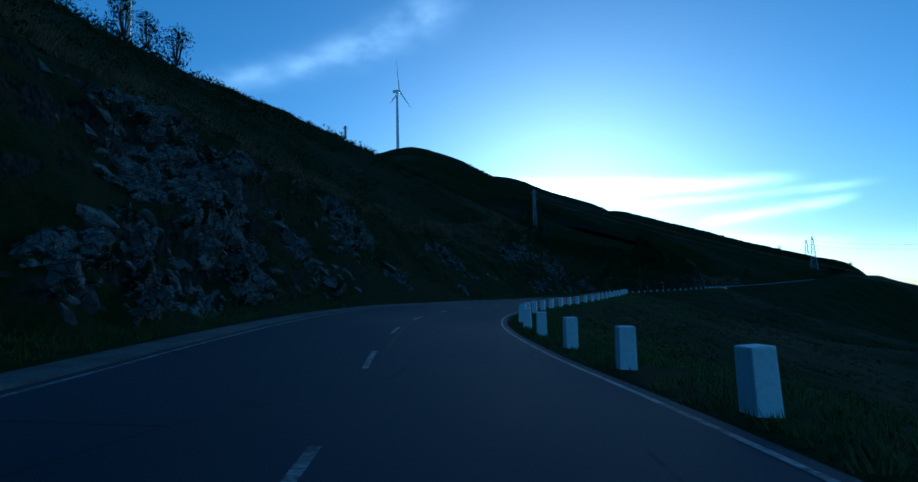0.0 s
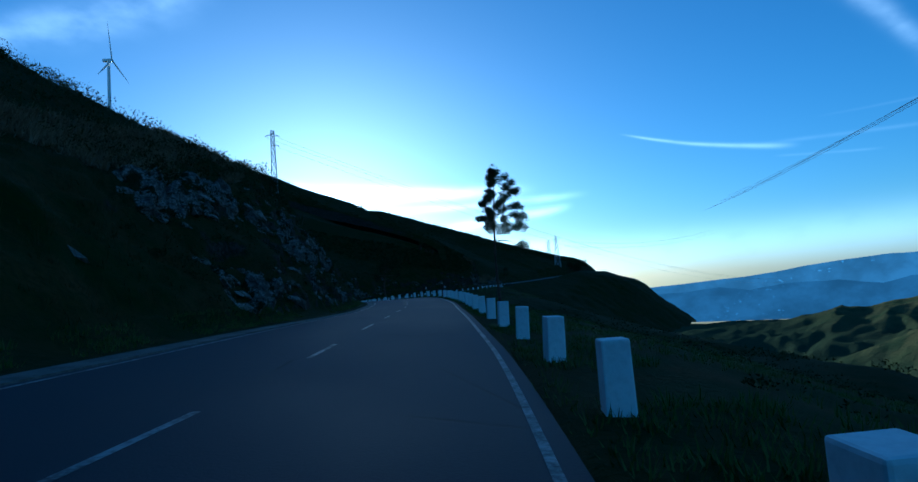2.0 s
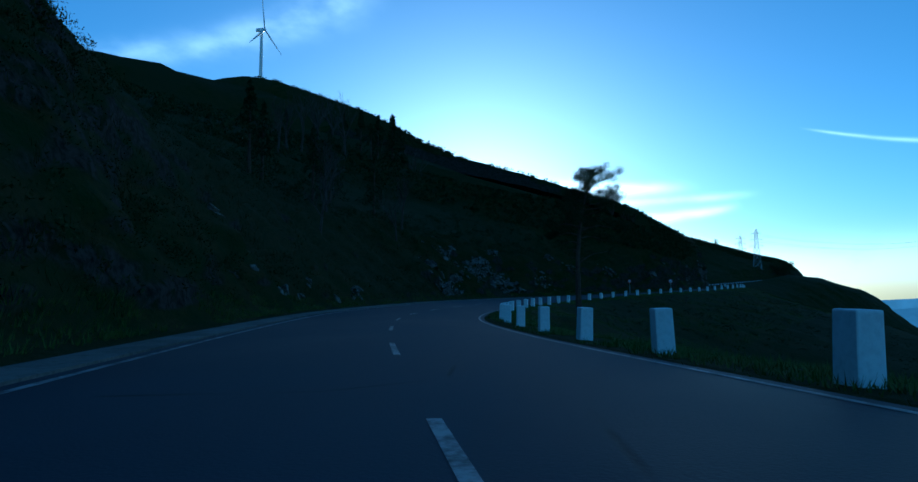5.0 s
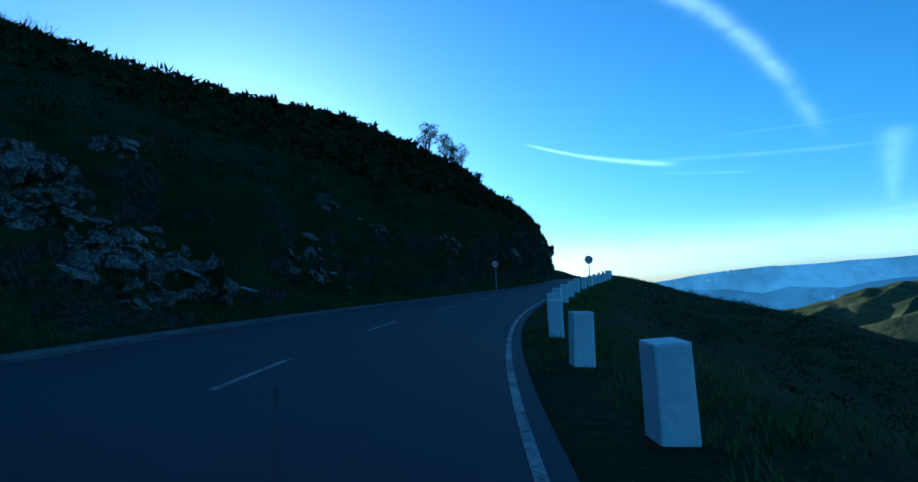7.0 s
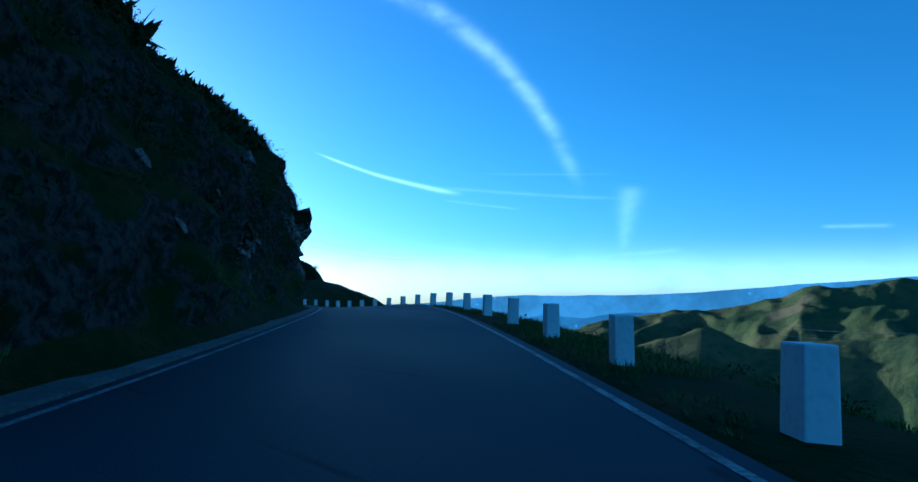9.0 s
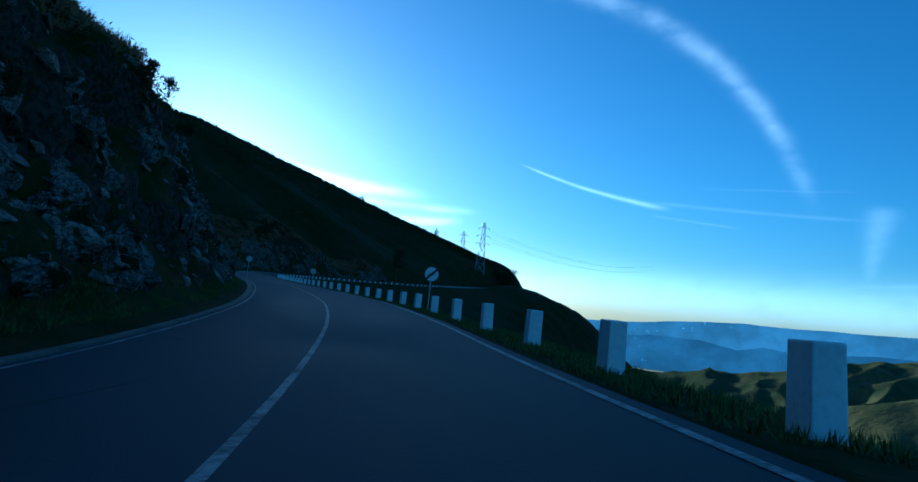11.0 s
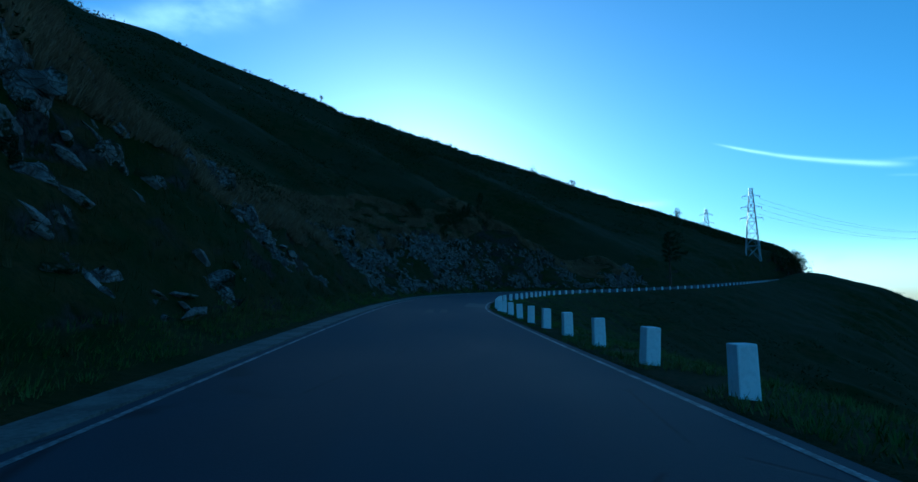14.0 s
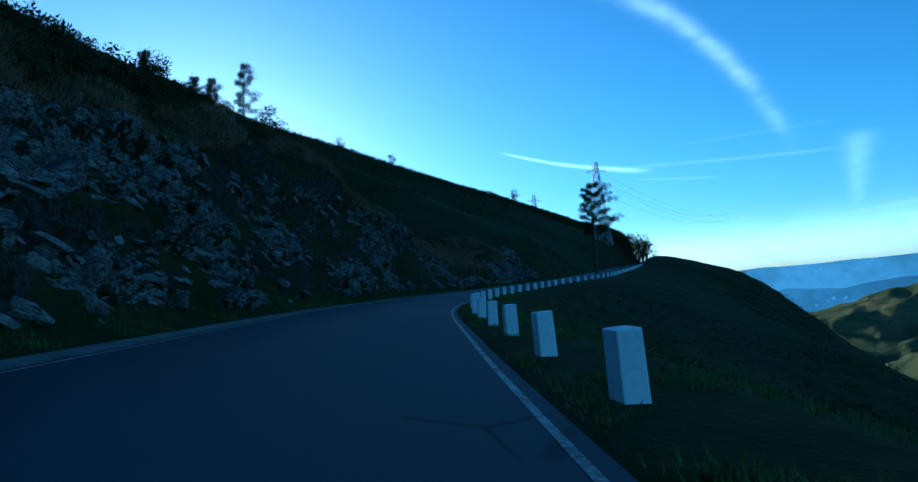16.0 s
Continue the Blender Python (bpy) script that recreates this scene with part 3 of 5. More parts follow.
def build_ground():
    dl, zl = hill_left(S_ROWS, L_LEFT)
    dr, zr = hill_right(S_ROWS, L_RIGHT)
    right, left = edges(S_ROWS)
    # the bed under the road
    db = np.stack([right + 0.3, left - 0.3], 1)
    zb = np.stack([road_z(S_ROWS, right + 0.3), road_z(S_ROWS, left - 0.3)], 1) - 0.2
    d = np.hstack([dr[:, ::-1], db, dl])
    z = np.hstack([zr[:, ::-1], zb, zl])
    x, y = plan(S_ROWS[:, None] + 0 * d, d)
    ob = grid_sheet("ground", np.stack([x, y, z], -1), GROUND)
    tagged(ob, "dark scrubby mountainside with rock cuttings", "hillside", kind="structure")


def strip(name, s, d0, d1, lift, mat, parent=None, thick=0.0, cross=2):
    """A band that follows the road between two offsets."""
    u = np.linspace(0, 1, cross)[None, :]
    d = d0[:, None] * (1 - u) + d1[:, None] * u
    z = np.stack([road_z(s, d[:, k]) for k in range(cross)], 1)
    z = z + lift
    if thick:
        d = np.hstack([d[:, :1], d, d[:, -1:]])
        z = np.hstack([z[:, :1] - thick, z, z[:, -1:] - thick])
    x, y = plan(s[:, None] + 0 * d, d)
    return grid_sheet(name, np.stack([x, y, z], -1), mat, parent, smooth=not thick)


def build_road():
    s = np.r_[np.arange(S_MIN + 1, 500, 1.0), np.arange(500, S_MAX - 1, 2.0)]
    right, left = edges(s)
    road = strip("road", s, right, left, 0.0, ASPHALT, thick=0.25, cross=7)
    tagged(road, "worn dark grey asphalt mountain road", "road", kind="structure")
    w = 0.045
    for name, e in (("edge_line_right", right + 0.22), ("edge_line_left", left - 0.22)):
        tagged(strip(name, s, e - w, e + w, 0.006, LINE), "worn white painted road edge line", "road marking", kind="structure")
    tagged(strip("gutter", s, left + 0.02, left + 0.72, 0.03, CONCRETE, thick=0.2, cross=3), "pale concrete gutter edge beside the road", "gutter", kind="structure")


def ridged(x, y, octaves=3):
    return 1 - np.abs(fbm(x, y, octaves, 0.45)) * 2


def spread(rows, a):
    return np.interp(a, [q for q, _ in rows], [q for _, q in rows])


# crests of the hills across the valley: distance, depth of the slope, spur height, then (degrees right of north, degrees above level)
RANGES = (
    (2600, 1500, 26, ((20, -7.0), (37, -5.0), (40, -4.4), (43, -4.0), (48, -3.0), (52, -1.9), (55, -1.4), (58, -0.7), (61, -0.6), (64, 0.0), (67, 0.7), (68.7, 1.6), (71, 1.6), (76, 2.4), (130, 2.5))),
    (3500, 900, 18, ((10, -5.6), (40, -4.6), (50, -3.2), (54, -2.6), (60, -1.6), (70, 0.4), (130, 0.5))),
    (1300, 620, 9, ((10, -12.0), (44, -9.0), (53, -4.9), (58, -3.4), (61.6, -2.2), (66, -3.9), (70, -3.0), (80, -1.5), (130, 0.5))),
)


def build_valley():
    """The land below and across the valley."""
    az = np.r_[np.arange(-178, 8, 4.0), np.arange(8, 100, 0.2), np.arange(100, 180, 2.0)]
    r = np.r_[np.geomspace(50, 600, 40), np.geomspace(610, 3900, 170)]
    a, r = np.meshgrid(az, r, indexing="ij")
    x, y = -20 + r * np.sin(np.radians(a)), -60 + r * np.cos(np.radians(a))
    t = np.clip((r - 60) / 900, 0, 1)
    floor = -80 - 270 * t * t * (3 - 2 * t) + 9 * np.clip(r / 900, 0, 1) * fbm(x / 300 + 3, y / 300, 3)
    z = floor
    for k, (reach, deep, spur, tops) in enumerate(RANGES):
        reach = reach * (1 + 0.05 * fbm(a / 9 + k, 0 * a, 2))
        top = reach * np.tan(np.radians(spread(tops, a) + 0.22 * fbm(a / 2.2 + 5 * k, 0 * a + k, 3)))
        u = np.where(r < reach, (reach - r) / deep, (r - reach) / (0.6 * deep))
        v = np.clip(u, 0, 1)
        warp = 0.55 * fbm(a / 7 + 9, u * 2.5 + k, 4)
        lean = x * 0.8 + y * 0.6, y * 0.8 - x * 0.6
        ribs = 2.6 * (ridged(lean[0] / 520 + 3.7 * k + warp, lean[1] / 330 + 9.1 * k, 4) - 0.42)
        small = ridged(x / 130 + k, y / 130 + 8, 3) - 0.45
        over = np.clip((top - floor) / 180, 0, 1)
        hill = floor + (top - floor) * (1 - v) ** 1.2 + over * np.sin(np.pi * v**0.6) * (spur * ribs + 0.35 * spur * small)
        z = np.maximum(z, hill)
    z = z + np.clip((r - 500) / 800, 0, 1) * 4 * fbm(x / 70, y / 70, 4)
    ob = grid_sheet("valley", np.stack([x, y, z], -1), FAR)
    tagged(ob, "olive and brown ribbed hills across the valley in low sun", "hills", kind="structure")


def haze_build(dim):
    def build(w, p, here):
        """Ridges so far off that only lit air shows, painted here as glow."""
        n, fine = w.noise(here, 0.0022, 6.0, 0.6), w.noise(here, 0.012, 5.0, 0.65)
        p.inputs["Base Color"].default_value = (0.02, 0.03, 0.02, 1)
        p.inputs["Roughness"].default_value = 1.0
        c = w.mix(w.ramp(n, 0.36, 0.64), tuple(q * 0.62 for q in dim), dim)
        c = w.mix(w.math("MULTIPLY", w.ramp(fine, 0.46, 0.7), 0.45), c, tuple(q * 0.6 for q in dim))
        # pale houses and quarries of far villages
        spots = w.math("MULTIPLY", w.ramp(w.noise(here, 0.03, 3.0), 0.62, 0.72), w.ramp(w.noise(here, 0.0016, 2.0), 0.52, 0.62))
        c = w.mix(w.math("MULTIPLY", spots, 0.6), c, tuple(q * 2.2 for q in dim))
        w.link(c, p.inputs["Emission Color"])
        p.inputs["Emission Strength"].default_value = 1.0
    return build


def far_ridge(name, reach, tops, rough, dim, seed):
    """A ridge in the far distance: tops are (degrees right of north, degrees above level)."""
    az = np.arange(12, 150, 0.12)
    rise = spread(tops, az) + rough * fbm(az / 4.0 + seed, az * 0 + seed, 5, 0.5)
    down = np.linspace(0, 1, 14)[None, :]
    top = np.tan(np.radians(rise))[:, None] * reach
    r = reach * (1 - 0.06 * down) + 40 * fbm(az[:, None] / 2.0 + 0 * down, down * 5 + seed, 4)
    z = top * (1 - down) - 330 * down
    a = np.radians(az)[:, None]
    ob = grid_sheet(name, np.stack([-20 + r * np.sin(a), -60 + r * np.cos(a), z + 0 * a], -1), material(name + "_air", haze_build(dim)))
    tagged(ob, "blue hazy mountain ridge on the horizon", "mountains", kind="structure")


def build_far_ridges():
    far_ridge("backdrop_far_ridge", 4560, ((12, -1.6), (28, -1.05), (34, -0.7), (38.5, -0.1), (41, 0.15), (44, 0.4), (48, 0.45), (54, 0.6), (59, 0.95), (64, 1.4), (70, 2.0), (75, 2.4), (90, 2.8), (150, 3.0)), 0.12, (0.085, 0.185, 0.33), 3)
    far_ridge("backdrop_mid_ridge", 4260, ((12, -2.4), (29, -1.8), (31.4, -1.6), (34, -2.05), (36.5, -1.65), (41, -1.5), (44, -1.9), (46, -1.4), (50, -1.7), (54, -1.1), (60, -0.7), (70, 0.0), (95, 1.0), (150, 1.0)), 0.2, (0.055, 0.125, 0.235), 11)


build_ground()
build_road()
build_valley()
build_far_ridges()


# ---- white guard stones ----
def guard_stone(m):
    stone = empty("guard_stone", m, "whitewashed square stone guard post beside the road", "guard stone", "guard stones along the road")
    bm = box(bmesh.new(), (0.30, 0.34, 0.92), (0, 0, 0.70 - 0.46), 0.022)
    for v in bm.verts:
        k = 1.0 - 0.06 * (v.co.z + 0.2) / 0.9
        v.co.x *= k
        v.co.y *= k
    part("post", bm, WHITEWASH, stone)
    return stone


# number of a stone and how far along the road it stands; then the width of the verge before the stones
STONE_AT = [(-20, -72.5), (0, 6.1), (3, 17.7), (6, 29.2), (9, 40.6), (12, 52.5), (15, 63.7), (18, 74.9), (21, 85.8), (24, 96.7), (27, 107.9), (30, 119.3), (33, 130.7), (36, 142.4), (39, 154.1), (42, 165.8), (45, 177.0), (48, 188.4), (51, 199.2), (54, 210.4), (57, 221.6), (60, 233.7), (63, 245.8), (66, 257.9), (69, 270.1), (72, 282.2), (75, 294.3), (78, 306.5), (81, 318.3), (84, 330.8), (87, 343.1), (90, 355.4), (93, 367.4), (96, 379.0), (99, 390.2), (102, 401.2), (105, 411.7), (108, 422.2), (111, 433.3), (114, 445.9), (117, 458.1), (120, 469.8), (121, 473.8), (215, 843.2)]
VERGE = [(0, 0.62), (25, 0.65), (40, 0.85), (60, 0.65), (80, 0.55), (110, 0.58), (150, 0.8), (185, 1), (195, 1), (210, 0.7), (240, 0.85), (255, 0.9), (315, 1.2), (345, 0.95), (380, 0.77), (410, 0.75), (438, 0.6), (446, 0.85), (475, 0.8)]


def build_guard_stones():
    rng = random.Random(4)
    first = None
    for k in range(-10, 206):
        s = float(knots(STONE_AT, k))
        right, _ = edges(np.array([s]))
        x, y = plan(s, right[0] - float(knots(VERGE, s)))
        z = road_z(np.array([s]), right)[0] - 0.02
        a = math.degrees(heading(s)) - 90
        m = pose(float(x), float(y), float(z), rng.uniform(-2.0, 2.0), rng.uniform(-2.5, 2.5), a + rng.uniform(-6, 6))
        if first is None:
            first = guard_stone(m)
        else:
            copy_thing(first, m)


build_guard_stones()


# ---- the hill behind the crests ----
def build_core():
    """Closes the hill between the crest of one slope and the foot of the next."""
    s = np.r_[np.arange(S_MIN + 1, S_MAX - 1, 7.0)]
    d, z = hill_left(s, L_LEFT[::3])
    x, y = plan(s[:, None] + 0 * d, d)
    cloud = np.stack([x.ravel(), y.ravel(), z.ravel()], 1)
    gx, gy = np.meshgrid(np.arange(-420, 260, 9.0), np.arange(-460, 640, 9.0), indexing="ij")
    flat = np.stack([gx.ravel(), gy.ravel()], 1)
    low = np.empty(len(flat))
    for k in range(0, len(flat), 1500):
        q = flat[k:k + 1500]
        dist = np.hypot(q[:, None, 0] - cloud[None, :, 0], q[:, None, 1] - cloud[None, :, 1])
        near = np.partition(dist, 5, axis=1)[:, :6]
        take = dist <= near[:, -1:]
        low[k:k + 1500] = (cloud[None, :, 2] * take).sum(1) / take.sum(1) - 2.2 - 0.05 * near[:, 0]
    # on the valley side the core stays below the slope
    pts = np.stack([gx, gy, low.reshape(gx.shape)], -1)
    ax = np.interp(gy, AXIS[:, 1][:1600], AXIS[:, 0][:1600])
    pts[..., 2] = np.where(gx > ax - 6, -170, pts[..., 2])
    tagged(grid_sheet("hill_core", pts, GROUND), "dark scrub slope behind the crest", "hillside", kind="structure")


build_core()


# ---- rock outcrops on the cut bank ----
def blocks(u, v, seed):
    """Tilted angular blocks: a height for each place, one plane to each cell."""
    rng = np.random.RandomState(seed)
    jx, jy, hh, gx, gy = (rng.rand(64, 64) for _ in range(5))
    ui, vi = np.floor(u).astype(int), np.floor(v).astype(int)
    best = np.full(u.shape, 9.0)
    out = np.zeros(u.shape)
    for a in (-1, 0, 1):
        for b in (-1, 0, 1):
            i, j = (ui + a) % 64, (vi + b) % 64
            dx, dy = u - (ui + a + jx[i, j]), v - (vi + b + jy[i, j])
            dist = dx * dx + dy * dy
            h = hh[i, j] + (gx[i, j] - 0.5) * 1.5 * dx + (gy[i, j] - 0.2) * 1.5 * dy
            take = dist < best
            best, out = np.where(take, dist, best), np.where(take, h, out)
    return out


def outcrop(s0, s1, cover, seed, top=11.0):
    s, l = np.arange(s0, s1, 0.16), np.arange(0.0, top, 0.15)
    d, z = hill_left(s, l)
    gd, gz = np.gradient(d, axis=1), np.gradient(z, axis=1)
    n = np.hypot(gd, gz) + 1e-6
    s2, l2 = np.meshgrid(s, l, indexing="ij")
    hb, ab = smooth_knots(BANK, s)[:2]
    end = (hb / np.sin(np.radians(ab)) + 2.5)[:, None]
    mask = fbm(s2 / 4.5 + seed, l2 / 3.2 + 7.7 * seed, 4, 0.55) + cover
    mask = mask - 1.2 * np.clip((l2 - end) / 2.5, 0, 1) - 0.9 * np.clip((1.9 - l2) / 0.9, 0, 1)
    mask = mask - np.clip((s2 - s1 + 2) / 2, 0, 1) - np.clip((s0 + 2 - s2) / 2, 0, 1)
    h = 0.55 * blocks((s2 + 0.35 * l2) / 1.7, (l2 - 0.2 * s2) / 1.2, seed) + 0.22 * blocks((s2 + 0.2 * l2) / 0.62, l2 / 0.5, seed + 1) + 0.10 * fbm(s2 / 0.35, l2 / 0.3, 2)
    out = np.clip(mask * 2.4, -1.0, 0.30) + h - 0.42
    d, z = d - gz / n * out, z + gd / n * out
    x, y = plan(s2, d)
    ob = grid_sheet("rock_outcrop", np.stack([x, y, z], -1), ROCK, smooth=False)
    return tagged(ob, "pale grey jagged rock outcrop in the dark grassy bank", "rock outcrop", "rock outcrops on the cut bank")


def slab_meshes(count):
    """Angular flat blocks, long in x: convex shells round scattered points."""
    rng = random.Random(31)
    made = []
    for k in range(count):
        bm = bmesh.new()
        for _ in range(11):
            v = Vector((rng.gauss(0, 1), rng.gauss(0, 1), rng.gauss(0, 1))).normalized()
            bm.verts.new((v.x * 0.5 * rng.uniform(0.8, 1.15), v.y * 0.27 * rng.uniform(0.7, 1.2), v.z * 0.27 * rng.uniform(0.7, 1.2)))
        hull = bmesh.ops.convex_hull(bm, input=bm.verts)
        bmesh.ops.delete(bm, geom=list({v for v in hull["geom_interior"] + hull["geom_unused"] if isinstance(v, bmesh.types.BMVert)}), context="VERTS")
        me = bpy.data.meshes.new("rock")
        bm.to_mesh(me)
        bm.free()
        me.materials.append(SLAB)
        made.append(me)
    return made


def build_outcrops():
    spots = [(4.0, 26.0, 0.0), (26.0, 44.0, -0.05), (47.4, 73.4, -0.22),
             (76.5, 98.5, -0.10), (96.5, 118.5, -0.16), (117.0, 137.0, -0.14),
             (161.2, 181.9, -0.32), (197.9, 219.9, -0.16), (204.5, 228.5, -0.42), (226.7, 250.7, -0.42),
             (248.1, 274.1, -0.34), (279.5, 300.8, -0.1), (300.8, 328.2, 0.04),
             (329.9, 353.9, 0.02), (356.3, 380.3, -0.12), (388.0, 399.0, 0.22),
             (402.1, 428.1, -0.2), (431.6, 457.6, 0.0), (451.9, 477.9, 0.16),
             (467.9, 491.9, 0.22), (491.9, 515.9, 0.16), (513.0, 540.0, 0.10), (538.0, 566.0, 0.04)]
    shapes = slab_meshes(12)
    rng = np.random.RandomState(77)
    cols = np.arange(0.0, 12.0, 0.2)
    for k, (a, b, cover) in enumerate(spots):
        rock = outcrop(float(a), float(b), cover - 0.10, 3 + k)
        # slabs break out of the face; their beds dip along the road
        n = int((b - a) * (7.5 + 17.0 * max(cover + 0.15, 0)))
        s = rng.uniform(a + 1, b - 1, n)
        hb, ab = smooth_knots(BANK, s)[:2]
        l = 1.8 + rng.rand(n) ** 1.1 * (hb / np.sin(np.radians(ab)) - 0.2)
        good = fbm(s / 4.5 + 3 + k, l / 3.2 + 7.7 * (3 + k), 4, 0.55) + cover > -0.10
        d, z = hill_left(s, cols)
        for q in np.where(good & (l < 11.5))[0]:
            c = min(int(l[q] / 0.2), len(cols) - 2)
            gd, gz = d[q, c + 1] - d[q, c], z[q, c + 1] - z[q, c]
            h = heading(s[q])
            ahead, left = Vector((math.cos(h), math.sin(h), 0)), Vector((-math.sin(h), math.cos(h), 0))
            up = (left * gd + Vector((0, 0, gz))).normalized()
            out = ahead.cross(up)
            if out.dot(left) > 0:
                out = -out
            dip = radians(rng.normal(38, 14))
            e1 = (ahead * math.cos(dip) - up * math.sin(dip)).normalized()
            turn = Matrix((e1, out.cross(e1), out)).transposed()
            x, y = plan(s[q], d[q, c])
            size = rng.uniform(0.28, 0.75) + 0.45 * rng.rand() ** 4
            ob = new("rock", shapes[rng.randint(len(shapes))])
            ob.parent = rock
            ob.matrix_world = (Matrix.Translation(Vector((float(x), float(y), float(z[q, c]))) + out * size * rng.uniform(0.0, 0.28))
                               @ turn.to_4x4() @ Matrix.Diagonal((size * rng.uniform(0.9, 1.8), size * rng.uniform(0.6, 1.2), size * rng.uniform(0.7, 1.2), 1)))


build_outcrops()


# ---- plants ----
def leaf_cloud(centres, radii, count, size, rng, slim=0.5, lift=0.0):
    """Triangles for leaves, strewn through balls: vertices, three to a leaf."""
    n = len(centres)
    v = rng.normal(size=(n, count, 3))
    v /= np.linalg.norm(v, axis=2, keepdims=True)
    v *= rng.uniform(0.35, 1.0, (n, count, 1)) ** 0.6
    p = np.asarray(centres)[:, None, :] + v * np.asarray(radii).reshape(n, 1, -1)
    a = rng.normal(size=(n, count, 3)) + v * 0.8
    a[..., 2] += lift
    a /= np.linalg.norm(a, axis=2, keepdims=True)
    b = np.cross(a, rng.normal(size=(n, count, 3)))
    b /= np.linalg.norm(b, axis=2, keepdims=True) + 1e-9
    k = rng.uniform(0.6, 1.3, (n, count, 1)) * np.asarray(size).reshape(-1, 1, 1)
    tri = np.stack([p - b * k * slim, p + b * k * slim, p + a * k * 1.6], 2)
    return tri.reshape(-1, 3)


def leaf_mesh(name, verts, mat, parent=None):
    n = len(verts) // 3
    return sheet(name, verts.tolist(), np.arange(n * 3).reshape(n, 3).tolist(), mat, parent, smooth=False)


def chain(bm, pts, r0, r1, n=7):
    """One tapered tube through the points."""
    pts = [Vector(p) for p in pts]
    rows = []
    for k, p in enumerate(pts):
        way = (pts[min(k + 1, len(pts) - 1)] - pts[max(k - 1, 0)]).normalized()
        turn = way.to_track_quat("Z", "Y").to_matrix()
        r = r0 + (r1 - r0) * k / (len(pts) - 1)
        rows.append([bm.verts.new(p + turn @ Vector((r * math.cos(6.2832 * i / n), r * math.sin(6.2832 * i / n), 0))) for i in range(n)])
    for a, b in zip(rows[:-1], rows[1:]):
        for i in range(n):
            bm.faces.new((a[i], a[(i + 1) % n], b[(i + 1) % n], b[i]))
    bm.faces.new(rows[0][::-1]), bm.faces.new(rows[-1])
    return bm


def pine(at, height, girth, crown, reach, seed, lean=(0, 0), label="tall maritime pine with a bare trunk", clumps=5, tiers=22, stubs=10, arms=(), side=0.0):
    rng = random.Random(seed)
    nrng = np.random.RandomState(seed)
    tree = empty("pine_tree", Matrix.Translation(at), label, "tree")

    def along(u):
        bend = 0.12 * math.sin(u * 5 + seed) * height / 10
        return Vector((lean[0] * u * u + bend, lean[1] * u * u + 0.6 * bend, height * u))

    bm = bmesh.new()
    chain(bm, [along(k / 14) - Vector((0, 0, 0.4 if k == 0 else 0)) for k in range(15)], girth, girth * 0.16, 9)
    trunk = part("trunk", bm, BARK, tree)
    tips, sizes = [], []
    for k in range(tiers):
        u = crown + (0.985 - crown) * (k + rng.random() * 0.7) / tiers
        base = along(u)
        a = k * 2.4 + rng.uniform(-0.5, 0.5)
        shape = math.sin(math.pi * min(1.0, 0.22 + 0.78 * (u - crown) / (1 - crown)) ** 0.9) ** 0.7
        ln = reach * (0.30 + 0.75 * shape) * rng.uniform(0.65, 1.15) * (1 + 0.35 * math.cos(a - side))
        rise = rng.uniform(0.05, 0.45) * ln
        mid = base + Vector((math.cos(a) * ln * 0.5, math.sin(a) * ln * 0.5, rise * 0.3 - 0.05 * ln))
        tip = base + Vector((math.cos(a) * ln, math.sin(a) * ln, rise))
        bm = bmesh.new()
        chain(bm, [base, mid, tip], girth * 0.22 * (1.2 - u * 0.6), girth * 0.05, 5)
        part("limb", bm, BARK, tree)
        for q in range(clumps * 2):
            f = 0.42 + 0.62 * (q + rng.random()) / (2 * clumps)
            c = (mid.lerp(tip, (f - 0.5) * 2) if f > 0.5 else base.lerp(mid, f * 2))
            c = c + Vector((rng.uniform(-1, 1), rng.uniform(-1, 1), rng.uniform(-0.2, 0.7))) * 0.22 * ln
            tips.append(c)
            sizes.append(rng.uniform(0.20, 0.37) * (0.55 + 0.45 * reach / 2) * min(1.0, 0.45 + height / 12) * (1.35 if height < 6 else 1.0))
    for u, turn, ln, rise, tufts in arms:
        # long low arms, bare but for a tuft at the end
        base = along(u)
        way = Vector((math.cos(side + turn), math.sin(side + turn), 0))
        tip = base + way * ln + Vector((0, 0, rise * ln))
        mid = base.lerp(tip, 0.5) + Vector((0, 0, 0.10 * ln))
        bm = bmesh.new()
        chain(bm, [base, base.lerp(mid, 0.55) + Vector((0, 0, 0.03 * ln)), mid, mid.lerp(tip, 0.6) - Vector((0, 0, 0.03 * ln)), tip], girth * 0.24, girth * 0.05, 5)
        part("limb", bm, BARK, tree)
        for q in range(tufts * 2):
            tips.append(mid.lerp(tip, rng.uniform(0.55, 1.15)) + Vector((rng.uniform(-1, 1), rng.uniform(-1, 1), rng.uniform(-0.4, 0.8))) * 0.16 * ln)
            sizes.append(rng.uniform(0.20, 0.36) * (0.55 + 0.45 * reach / 2))
    tips.append(along(1.0))
    sizes.append(0.35)
    for k in range(stubs):
        u = rng.uniform(0.12, crown + 0.08)
        base = along(u)
        a = rng.uniform(0, 6.28)
        ln = rng.uniform(0.25, 0.8) * height / 10
        e = base + Vector((math.cos(a) * ln, math.sin(a) * ln, rng.uniform(-0.15, 0.4) * ln))
        bm = bmesh.new()
        chain(bm, [base, base.lerp(e, 0.6) + Vector((0, 0, 0.06)), e], girth * 0.11, 0.012, 4)
        part("dead_branch", bm, BARK, tree)
